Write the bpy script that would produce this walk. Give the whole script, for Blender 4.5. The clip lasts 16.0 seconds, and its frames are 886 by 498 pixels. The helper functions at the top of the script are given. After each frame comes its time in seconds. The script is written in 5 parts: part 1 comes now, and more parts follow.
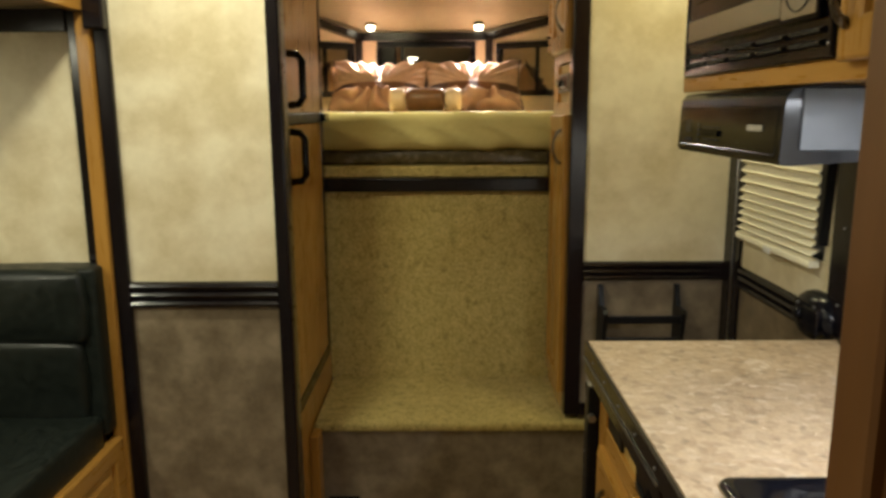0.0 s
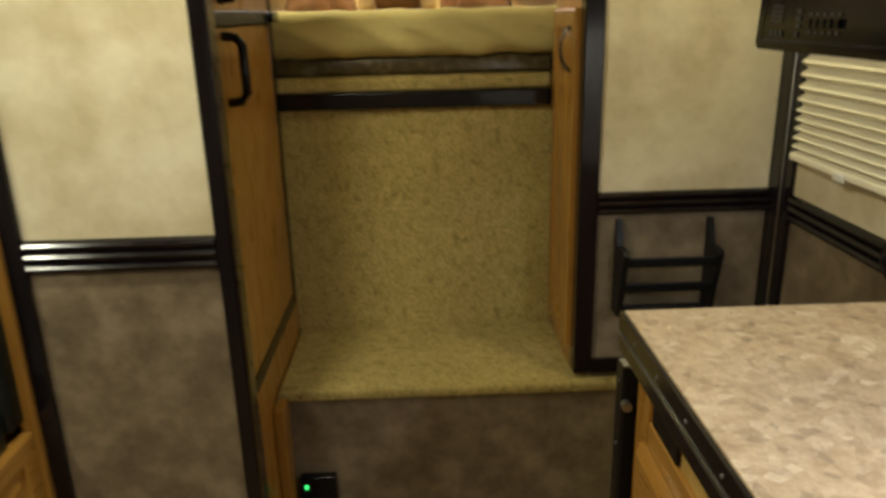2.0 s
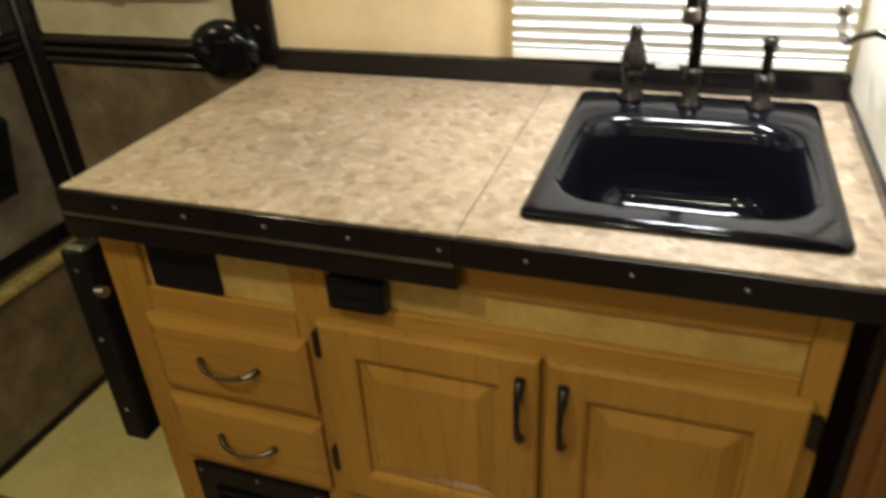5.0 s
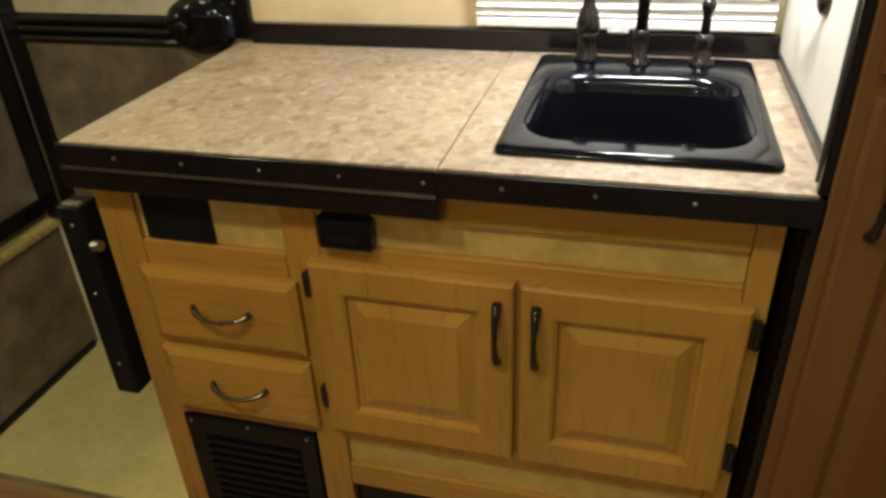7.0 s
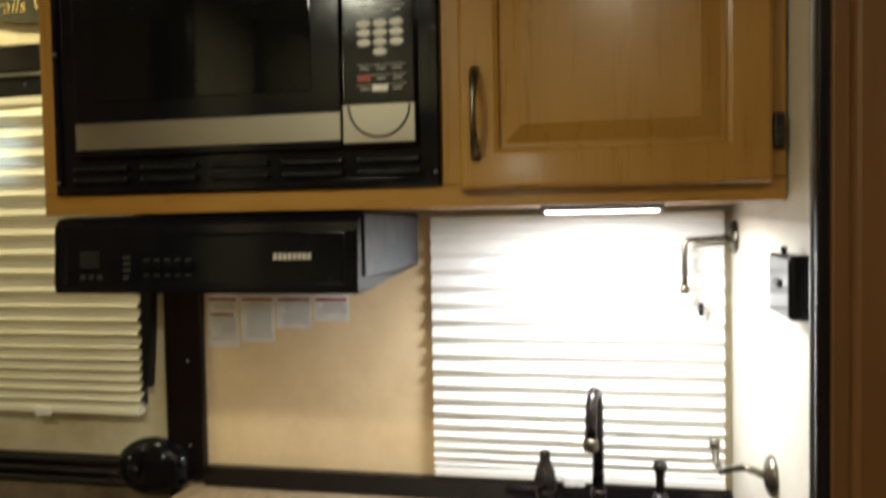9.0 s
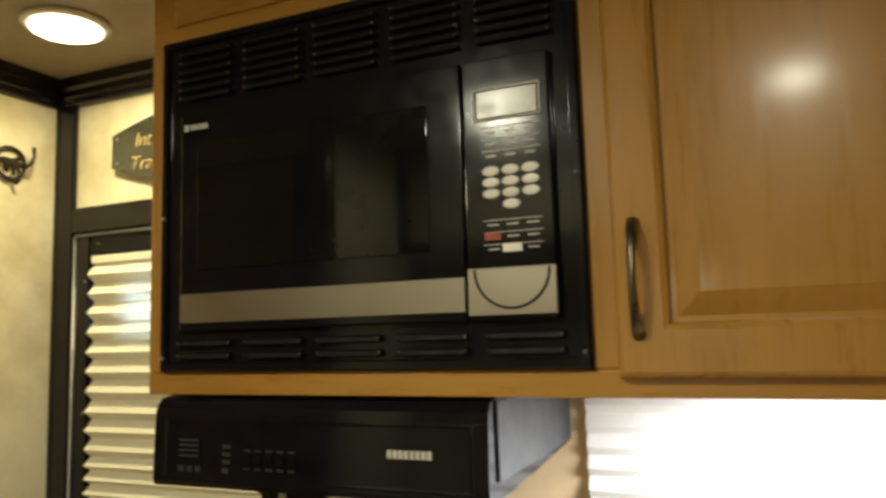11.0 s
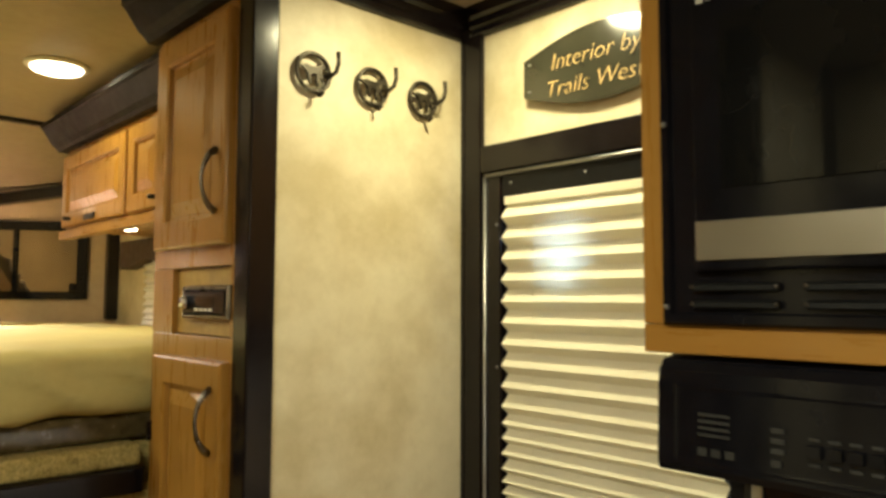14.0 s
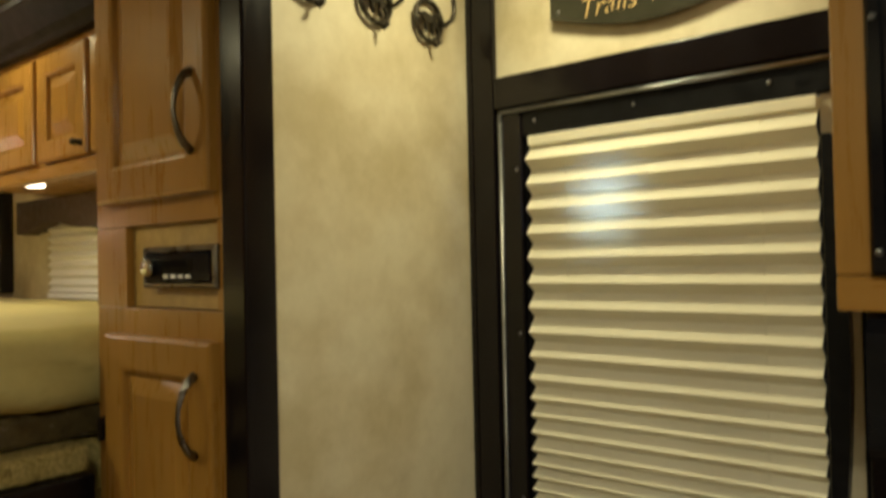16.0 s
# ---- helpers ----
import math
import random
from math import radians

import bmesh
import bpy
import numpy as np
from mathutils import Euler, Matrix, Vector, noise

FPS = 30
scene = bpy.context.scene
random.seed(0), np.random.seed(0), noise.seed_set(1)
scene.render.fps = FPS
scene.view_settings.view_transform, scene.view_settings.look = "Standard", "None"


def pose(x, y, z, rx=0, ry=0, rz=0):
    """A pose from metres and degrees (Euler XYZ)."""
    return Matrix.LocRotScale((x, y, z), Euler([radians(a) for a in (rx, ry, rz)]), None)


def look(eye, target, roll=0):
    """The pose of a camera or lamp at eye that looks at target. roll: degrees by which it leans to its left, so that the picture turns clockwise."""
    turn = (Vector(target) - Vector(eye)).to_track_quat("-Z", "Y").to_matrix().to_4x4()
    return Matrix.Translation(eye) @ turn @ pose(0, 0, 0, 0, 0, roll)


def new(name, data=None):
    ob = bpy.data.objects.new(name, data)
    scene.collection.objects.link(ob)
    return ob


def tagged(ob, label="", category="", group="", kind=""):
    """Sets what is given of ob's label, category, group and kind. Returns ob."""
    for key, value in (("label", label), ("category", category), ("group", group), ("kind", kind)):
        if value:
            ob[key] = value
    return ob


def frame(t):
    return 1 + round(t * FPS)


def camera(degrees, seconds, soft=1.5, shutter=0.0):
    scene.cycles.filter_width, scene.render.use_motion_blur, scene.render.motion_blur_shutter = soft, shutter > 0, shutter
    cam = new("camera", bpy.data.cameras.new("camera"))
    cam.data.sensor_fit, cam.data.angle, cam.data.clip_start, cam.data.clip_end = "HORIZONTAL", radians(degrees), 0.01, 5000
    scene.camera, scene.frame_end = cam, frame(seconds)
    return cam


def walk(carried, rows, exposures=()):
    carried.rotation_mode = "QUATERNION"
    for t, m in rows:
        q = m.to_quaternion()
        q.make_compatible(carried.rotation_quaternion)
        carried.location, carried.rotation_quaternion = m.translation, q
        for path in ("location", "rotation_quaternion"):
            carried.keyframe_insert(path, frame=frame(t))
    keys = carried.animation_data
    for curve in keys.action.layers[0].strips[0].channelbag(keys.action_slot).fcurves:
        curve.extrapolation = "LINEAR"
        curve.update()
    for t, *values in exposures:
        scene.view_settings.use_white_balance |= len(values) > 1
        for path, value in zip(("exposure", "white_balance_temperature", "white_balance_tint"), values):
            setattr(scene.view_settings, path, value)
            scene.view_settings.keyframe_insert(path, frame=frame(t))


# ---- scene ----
cam = camera(62.4, 16.0, soft=3.0, shutter=0.5)
PATH = [
    (0, (0.056, 0.004, 1.445), (0.048, 1.969, 1.073), -0.3),
    (0.5, (0.089, 0.068, 1.441), (-0.061, 2.023, 1.047), -0.1),
    (1, (0.086, 0.151, 1.449), (-0.129, 2.089, 1.004), -0.5),
    (1.5, (0.056, 0.286, 1.434), (-0.098, 2.223, 0.959), 0.7),
    (2, (0.038, 0.467, 1.423), (0.086, 2.370, 0.809), -1.4),
    (2.5, (-0.013, 0.596, 1.368), (0.230, 2.448, 0.653), -0.3),
    (3, (-0.059, 0.709, 1.335), (0.607, 2.433, 0.570), -3.1),
    (3.5, (-0.075, 0.833, 1.328), (1.221, 2.125, 0.522), -4.1),
    (4, (-0.139, 0.843, 1.337), (1.348, 1.834, 0.438), -2.9),
    (4.5, (-0.249, 0.824, 1.350), (1.340, 1.609, 0.424), -3.2),
    (5, (-0.342, 0.813, 1.343), (1.271, 1.415, 0.326), -3.3),
    (5.2, (-0.345, 0.793, 1.332), (1.272, 1.333, 0.287), -3.2),
    (7.3, (-0.493, 0.817, 1.311), (1.184, 1.273, 0.320), -2.1),
    (7.5, (-0.488, 0.819, 1.315), (1.267, 1.272, 0.469), -1.7),
    (8, (-0.488, 0.828, 1.382), (1.369, 1.245, 0.767), -0.5),
    (8.5, (-0.480, 0.836, 1.420), (1.443, 1.264, 1.073), -1.5),
    (8.8, (-0.464, 0.831, 1.448), (1.482, 1.252, 1.259), -1.4),
    (9, (-0.452, 0.836, 1.460), (1.509, 1.225, 1.388), -1.0),
    (9.2, (-0.442, 0.840, 1.467), (1.521, 1.225, 1.455), -1.2),
    (11.3, (-0.197, 0.881, 1.567), (1.576, 1.779, 1.793), -2.5),
    (11.5, (-0.182, 0.894, 1.567), (1.541, 1.892, 1.755), -3.0),
    (12, (-0.186, 0.937, 1.547), (1.425, 2.118, 1.648), -2.0),
    (12.5, (-0.167, 1.000, 1.528), (1.313, 2.346, 1.552), -1.9),
    (13, (-0.135, 1.061, 1.520), (1.236, 2.518, 1.540), -1.0),
    (13.5, (-0.135, 1.151, 1.530), (1.219, 2.620, 1.607), -0.3),
    (14, (-0.152, 1.242, 1.541), (1.206, 2.703, 1.679), 0.2),
    (14.5, (-0.173, 1.350, 1.546), (1.263, 2.728, 1.740), -0.1),
    (15, (-0.174, 1.457, 1.563), (1.346, 2.729, 1.830), -0.3),
    (15.5, (-0.168, 1.519, 1.562), (1.372, 2.779, 1.760), -0.6),
    (16, (-0.141, 1.567, 1.534), (1.416, 2.822, 1.569), -1.2),
]
# the clip's camera adapts its exposure slowly, in stops
EXPOSURES = [(0.0, -0.08), (1.5, -0.08), (2.3, 0.05), (3.0, 0.32), (3.5, 0.08), (4.0, -0.04), (5.0, -0.02), (7.5, 0.08), (8.0, 0.05), (8.5, -0.20), (9.0, -0.35), (9.2, -0.35),
             (11.5, 0.25), (12.0, 0.35), (13.0, 0.40), (14.0, 0.28), (14.5, 0.12), (15.2, -0.15), (16.0, -0.45)]
walk(cam, [(t, look(eye, target, roll)) for t, eye, target, roll in PATH], EXPOSURES)

# ---- light ----
world = bpy.data.worlds.new("world")
world.use_nodes = True
world.node_tree.nodes["Background"].inputs[0].default_value = (0.9, 0.85, 0.7, 1)
world.node_tree.nodes["Background"].inputs[1].default_value = 0.02
scene.world = world

WARM = (1.0, 0.92, 0.53)
MAIN = (1.0, 0.97, 0.73)
COOL = (0.90, 0.95, 1.0)
FLOOR, CEIL = -0.06, 2.19


def lamp(name, at, target, power, colour, size, size_y=0.0, spread=180):
    data = bpy.data.lights.new(name, "AREA")
    data.energy, data.color, data.size, data.spread = power, colour, size, radians(spread)
    data.shape = "RECTANGLE" if size_y else "DISK"
    if size_y:
        data.size_y = size_y
    ob = new(name, data)
    ob.matrix_world = look(at, target)
    return ob


# (-0.38, 3.30), (-0.40, -0.70) and (-0.50, -1.60) are unseen, added as fill
CEILING_AND_FILL_LIGHTS = [(0.75, 2.09, 4.7), (0.42, 3.44, 1.8), (-0.38, 3.30, 8.0), (-0.58, 0.75, 5.6), (-0.50, 1.50, 12.6), (-0.40, -0.70, 0.9), (-0.50, -1.60, 0.8)]
for lx, ly, power in CEILING_AND_FILL_LIGHTS:
    lamp("ceiling_or_fill_lamp", (lx, ly, CEIL - 0.030), (lx, ly, 0), power, WARM if ly > 2 else MAIN, 0.12)
# unseen light, added to account for the brightness of the slide-out's end wall
lamp("slide_lamp", (-1.40, 1.10, 1.690), (-1.40, 1.10, 0), 10.5, MAIN, 0.12)
lamp("counter_lamp", (0.76, 0.815, 1.462), (0.80, 0.83, 0), 8.0, COOL, 0.17, 0.05)
lamp("bunk_cabinet_lamp", (0.72, 3.72, 1.762), (0.72, 3.72, 0), 0.6, WARM, 0.06)
for lx in (-0.42, 0.273):
    lamp("reading_lamp", (lx, 4.845, 1.935), (lx * 0.9, 4.52, 1.45), 10.0, (1.0, 0.90, 0.80), 0.045, 0.0, 100)
# narrow blue spot added behind the entry door's window for the patch on its blind
data = bpy.data.lights.new("blind_patch_lamp", "SPOT")
data.energy, data.color, data.spot_size, data.spot_blend, data.shadow_soft_size = 1600, (0.29, 0.49, 1.0), radians(6.5), 0.9, 0.05
new("blind_patch_lamp", data).matrix_world = look((1.75, 2.00, 2.05), (0.985, 2.12, 1.635))


# ---- materials ----
def base_material(name, rough=0.5, metal=0.0, colour=(0.5, 0.5, 0.5), coat=0.0):
    m = bpy.data.materials.new(name)
    m.use_nodes = True
    b = m.node_tree.nodes["Principled BSDF"]
    b.inputs["Base Color"].default_value = (*colour, 1)
    b.inputs["Roughness"].default_value = rough
    b.inputs["Metallic"].default_value = metal
    b.inputs["Coat Weight"].default_value = coat
    b.inputs["Coat Roughness"].default_value = 0.12
    return m, m.node_tree.nodes, m.node_tree.links, b


def noise_node(nodes, links, scale, detail=4.0, stretch=(1, 1, 1), rough=0.55, distortion=0.0):
    co = nodes.new("ShaderNodeTexCoord")
    mp = nodes.new("ShaderNodeMapping")
    mp.inputs["Scale"].default_value = stretch
    n = nodes.new("ShaderNodeTexNoise")
    n.inputs["Scale"].default_value = scale
    n.inputs["Detail"].default_value = detail
    n.inputs["Roughness"].default_value = rough
    n.inputs["Distortion"].default_value = distortion
    links.new(co.outputs["Object"], mp.inputs["Vector"])
    links.new(mp.outputs["Vector"], n.inputs["Vector"])
    return n


def ramp(nodes, links, source, stops):
    r = nodes.new("ShaderNodeValToRGB")
    while len(r.color_ramp.elements) < len(stops):
        r.color_ramp.elements.new(0.5)
    for e, (at, c) in zip(r.color_ramp.elements, stops):
        e.position, e.color = at, (*c, 1)
    links.new(source, r.inputs["Fac"])
    return r


def mix(nodes, links, fac, a, b, mode="MIX"):
    m = nodes.new("ShaderNodeMix")
    m.data_type, m.blend_type = "RGBA", mode
    if isinstance(fac, float):
        m.inputs[0].default_value = fac
    else:
        links.new(fac, m.inputs[0])
    links.new(a, m.inputs[6])
    links.new(b, m.inputs[7])
    return m.outputs[2]


def bump(nodes, links, b, source, strength, distance):
    n = nodes.new("ShaderNodeBump")
    n.inputs["Strength"].default_value = strength
    n.inputs["Distance"].default_value = distance
    links.new(source, n.inputs["Height"])
    links.new(n.outputs["Normal"], b.inputs["Normal"])


def rough_from(nodes, links, b, source, low, high):
    r = nodes.new("ShaderNodeMapRange")
    r.inputs["From Min"].default_value, r.inputs["From Max"].default_value = 0.3, 0.7
    r.inputs["To Min"].default_value, r.inputs["To Max"].default_value = low, high
    links.new(source, r.inputs["Value"])
    links.new(r.outputs["Result"], b.inputs["Roughness"])


def mottled(name, big, small, big_scale, small_scale, amount=0.5, rough=0.5, bump_by=0.0, bump_size=0.001, stretch=(1, 1, 1), coat=0.0, low=None):
    """Two layers of cloudy variation: big stops and small stops of colour."""
    m, nodes, links, b = base_material(name, rough, coat=coat)
    n1 = noise_node(nodes, links, big_scale, 5, stretch)
    n2 = noise_node(nodes, links, small_scale, 5, stretch, 0.7)
    c1, c2 = ramp(nodes, links, n1.outputs["Fac"], big), ramp(nodes, links, n2.outputs["Fac"], small)
    links.new(mix(nodes, links, amount, c1.outputs["Color"], c2.outputs["Color"]), b.inputs["Base Color"])
    rough_from(nodes, links, b, n1.outputs["Fac"], low or rough - 0.08, rough + 0.08)
    if bump_by:
        bump(nodes, links, b, n2.outputs["Fac"], bump_by, bump_size)
    return m


def wood(name, light, dark, stretch, rough=0.29, knots=True):
    m, nodes, links, b = base_material(name, rough, coat=0.10)
    b.inputs["Specular IOR Level"].default_value = 0.30
    g1 = noise_node(nodes, links, 9, 3, stretch, 0.5, 0.6)
    g2 = noise_node(nodes, links, 70, 5, stretch, 0.65)
    broad = noise_node(nodes, links, 2.2, 2)
    mid = tuple((p + q) / 2 for p, q in zip(light, dark))
    c1 = ramp(nodes, links, g1.outputs["Fac"], [(0.30, dark), (0.48, mid), (0.66, light)])
    c2 = ramp(nodes, links, g2.outputs["Fac"], [(0.32, tuple(v * 0.86 for v in mid)), (0.60, light)])
    col = mix(nodes, links, 0.42, c1.outputs["Color"], c2.outputs["Color"])
    c3 = ramp(nodes, links, broad.outputs["Fac"], [(0.3, (0.78, 0.74, 0.70)), (0.7, (1.0, 1.0, 1.0))])
    col = mix(nodes, links, 1.0, col, c3.outputs["Color"], "MULTIPLY")
    if knots:
        v = nodes.new("ShaderNodeTexVoronoi")
        v.inputs["Scale"].default_value = 3.1
        co = nodes.new("ShaderNodeTexCoord")
        links.new(co.outputs["Object"], v.inputs["Vector"])
        k = ramp(nodes, links, v.outputs["Distance"], [(0.012, (0.25, 0.16, 0.10)), (0.045, (1, 1, 1))])
        col = mix(nodes, links, 1.0, col, k.outputs["Color"], "MULTIPLY")
    links.new(col, b.inputs["Base Color"])
    rough_from(nodes, links, b, g2.outputs["Fac"], rough - 0.06, rough + 0.1)
    bump(nodes, links, b, g2.outputs["Fac"], 0.12, 0.001)
    return m


def plain(name, colour, rough, metal=0.0, coat=0.0, vary=0.12, scale=40.0, stretch=(1, 1, 1), relief=0.0):
    """A plain finish with faint smudges and wear."""
    m, nodes, links, b = base_material(name, rough, metal, colour, coat)
    n = noise_node(nodes, links, scale, 4, stretch)
    c = ramp(nodes, links, n.outputs["Fac"], [(0.3, tuple(v * (1 - vary) for v in colour)), (0.7, tuple(min(1, v * (1 + vary)) for v in colour))])
    links.new(c.outputs["Color"], b.inputs["Base Color"])
    rough_from(nodes, links, b, n.outputs["Fac"], max(0.03, rough * 0.8), min(1, rough * 1.25))
    if relief:
        bump(nodes, links, b, n.outputs["Fac"], relief, 0.002)
    return m


def glow(name, colour, strength):
    m, nodes, links, b = base_material(name, 0.4, colour=colour)
    b.inputs["Emission Color"].default_value = (*colour, 1)
    b.inputs["Emission Strength"].default_value = strength
    return m


def fabric(name, colour, see_through, rough=0.8):
    """Pleated cloth that lets some light pass."""
    m, nodes, links, b = base_material(name, rough, colour=colour)
    t = nodes.new("ShaderNodeBsdfTranslucent")
    t.inputs["Color"].default_value = (*colour, 1)
    s = nodes.new("ShaderNodeMixShader")
    s.inputs[0].default_value = see_through
    n = noise_node(nodes, links, 300, 2)
    bump(nodes, links, b, n.outputs["Fac"], 0.1, 0.0005)
    links.new(b.outputs[0], s.inputs[1])
    links.new(t.outputs[0], s.inputs[2])
    links.new(s.outputs[0], nodes["Material Output"].inputs["Surface"])
    return m


WALLPAPER = mottled("beige_wallpaper", [(0.38, (0.47, 0.39, 0.22)), (0.50, (0.60, 0.52, 0.34)), (0.62, (0.71, 0.645, 0.46))],
                    [(0.3, (0.50, 0.43, 0.29)), (0.7, (0.67, 0.60, 0.44))], 6.5, 30, 0.35, 0.50, 0.05)
BROWNPAPER = mottled("brown_wallpaper", [(0.35, (0.090, 0.066, 0.036)), (0.50, (0.155, 0.117, 0.068)), (0.65, (0.250, 0.196, 0.124))],
                     [(0.3, (0.10, 0.072, 0.046)), (0.7, (0.23, 0.178, 0.124))], 9.5, 36, 0.35, 0.48, 0.05)
KITCHENPAPER = mottled("peach_tan_wallpaper", [(0.34, (0.70, 0.52, 0.30)), (0.66, (0.85, 0.66, 0.42))],
                       [(0.3, (0.70, 0.53, 0.31)), (0.7, (0.85, 0.66, 0.43))], 6.5, 30, 0.35, 0.50, 0.05)
ENDPAPER = mottled("pale_wallpaper", [(0.34, (0.60, 0.55, 0.45)), (0.68, (0.74, 0.69, 0.58))],
                   [(0.3, (0.62, 0.56, 0.46)), (0.7, (0.74, 0.68, 0.58))], 5, 30, 0.4, 0.50, 0.05)
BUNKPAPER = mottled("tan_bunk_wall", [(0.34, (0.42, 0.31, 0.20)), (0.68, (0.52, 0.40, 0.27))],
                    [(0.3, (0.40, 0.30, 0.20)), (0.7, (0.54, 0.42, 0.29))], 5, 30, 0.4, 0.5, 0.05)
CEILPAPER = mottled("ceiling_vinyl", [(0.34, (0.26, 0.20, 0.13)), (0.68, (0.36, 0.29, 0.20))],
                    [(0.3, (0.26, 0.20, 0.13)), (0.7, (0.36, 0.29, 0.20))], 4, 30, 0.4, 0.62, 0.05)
TRIM = plain("espresso_trim", (0.007, 0.005, 0.006), 0.19, 0, 0.0, 0.15, 25, (1, 1, 0.15))
CROWN = plain("satin_espresso_crown", (0.008, 0.006, 0.006), 0.46, 0, 0.0, 0.2, 25)
BLACK = plain("black_gloss", (0.005, 0.005, 0.007), 0.14, 0, 0.0, 0.2, 30)
BLACKMATT = plain("black_powder_coat", (0.006, 0.006, 0.007), 0.36, 0, 0, 0.2, 60)
ENAMEL = plain("black_enamel", (0.004, 0.004, 0.006), 0.10, 0, 0.0, 0.1, 12)
GRILLE = plain("matt_black_grille", (0.006, 0.006, 0.006), 0.55, 0, 0, 0.2, 40)
GRILLE.node_tree.nodes["Principled BSDF"].inputs["Specular IOR Level"].default_value = 0.15
GLASSBLACK = plain("dark_oven_glass", (0.006, 0.006, 0.006), 0.05, 0, 0.0, 0.2, 8)
WOOD_V = wood("maple_upright", (0.42, 0.217, 0.044), (0.33, 0.158, 0.027), (1, 1, 0.09))
WOOD_Y = wood("maple_lengthwise", (0.42, 0.217, 0.044), (0.33, 0.158, 0.027), (1, 0.09, 1), knots=False)
# redder, much darker copy of the maple; the closet's shade is in its colour
WOOD_SHADED = wood("reddish_shaded_maple", (0.165, 0.072, 0.021), (0.12, 0.050, 0.013), (1, 1, 0.09), 0.50)
for timber in (WOOD_V, WOOD_Y):
    timber.node_tree.nodes["Principled BSDF"].inputs["Coat Weight"].default_value = 0.30
    timber.node_tree.nodes["Principled BSDF"].inputs["Coat Roughness"].default_value = 0.14
STEEL = plain("brushed_steel", (0.29, 0.265, 0.22), 0.34, 1.0, 0, 0.02, 6)
CHROME = plain("chrome", (0.7, 0.7, 0.7), 0.12, 1.0, 0, 0.05, 30)
NICKEL = plain("aged_nickel", (0.16, 0.138, 0.105), 0.30, 1.0, 0, 0.25, 60)
BRONZE = plain("oil_rubbed_bronze", (0.032, 0.026, 0.024), 0.26, 0.7, 0.1, 0.15, 50)
ALU = plain("aluminium_edge", (0.30, 0.30, 0.30), 0.38, 1.0, 0, 0.1, 50)
HOODSIDE = plain("blue_grey_steel", (0.040, 0.046, 0.056), 0.36, 0.1, 0.0, 0.12, 20)
INLAY = mottled("tan_paper_inlay", [(0.34, (0.33, 0.20, 0.045)), (0.66, (0.52, 0.34, 0.095))], [(0.3, (0.27, 0.165, 0.045)), (0.7, (0.49, 0.325, 0.12))], 14, 50, 0.45, 0.5, 0.05)
LEATHER = plain("black_green_leather", (0.006, 0.0085, 0.007), 0.40, 0, 0, 0.35, 45, relief=0.25)
BROWNLEATHER = plain("brown_leather", (0.085, 0.062, 0.026), 0.24, 0, 0, 0.4, 30, relief=0.4)
SHEET = mottled("cream_sheet", [(0.34, (0.56, 0.46, 0.165)), (0.68, (0.64, 0.54, 0.215))], [(0.3, (0.54, 0.45, 0.165)), (0.7, (0.64, 0.54, 0.215))], 4, 60, 0.4, 0.8, 0.1)
SATIN = plain("copper_satin", (0.42, 0.245, 0.165), 0.38, 0, 0, 0.25, 9)
SATINPALE = plain("pale_gold_satin", (0.72, 0.54, 0.38), 0.38, 0, 0, 0.2, 9)
CHESTNUT = plain("chestnut_satin", (0.17, 0.075, 0.035), 0.38, 0, 0, 0.2, 20)
SATINDARK = plain("chocolate_satin", (0.06, 0.025, 0.014), 0.40, 0, 0, 0.3, 20)
BLINDCLOTH = fabric("cream_pleated_cloth", (0.90, 0.85, 0.68), 0.18)
BLINDWHITE = fabric("white_pleated_cloth", (0.86, 0.84, 0.80), 0.12)
CARD = plain("white_label_card", (0.74, 0.72, 0.68), 0.6)
REDINK = plain("red_print", (0.35, 0.05, 0.03), 0.6)
GREYINK = plain("grey_print", (0.30, 0.29, 0.28), 0.6)
PALEINK = plain("pale_print", (0.50, 0.48, 0.42), 0.5)
DIMINK = plain("dim_print", (0.018, 0.018, 0.016), 0.5)
BUTTON = plain("pale_button", (0.80, 0.78, 0.72), 0.45)
LCD = plain("display_window", (0.20, 0.17, 0.10), 0.25)
GOLD = plain("gold_lettering", (0.62, 0.42, 0.16), 0.45)
SIGNGREEN = plain("dark_olive_plaque", (0.035, 0.033, 0.022), 0.14, 0, 0.6, 0.2, 10)
IRON = plain("dark_bronze_iron", (0.045, 0.036, 0.024), 0.38, 0.6, 0, 0.4, 60)
VALANCE = plain("brown_valance", (0.05, 0.030, 0.018), 0.7, relief=0.2)
LAMPGLOW = glow("warm_lamp_lens", (1.0, 0.90, 0.66), 9)
COOLGLOW = glow("cool_lamp_lens", (0.95, 0.97, 1.0), 14)
GREENLED = glow("green_led", (0.05, 1.0, 0.2), 2.5)
MIRROR, mn, ml, mb = base_material("mirror_glass", 0.02, 1.0, (0.75, 0.75, 0.75))
CLEAR, cn, cl, cb = base_material("clear_pane", 0.02, 0.0, (1, 1, 1))
cb.inputs["Transmission Weight"].default_value = 1.0
BEIGEVINYL = mottled("beige_entry_vinyl", [(0.34, (0.42, 0.34, 0.135)), (0.68, (0.56, 0.47, 0.21))], [(0.3, (0.38, 0.31, 0.12)), (0.7, (0.58, 0.49, 0.22))], 9, 45, 0.45, 0.5, 0.1)

GLASSBLACK.node_tree.nodes["Principled BSDF"].inputs["Specular IOR Level"].default_value = 0.21
for dull in (CROWN, BLACKMATT):
    dull.node_tree.nodes["Principled BSDF"].inputs["Specular IOR Level"].default_value = 0.08 if dull is CROWN else 0.2
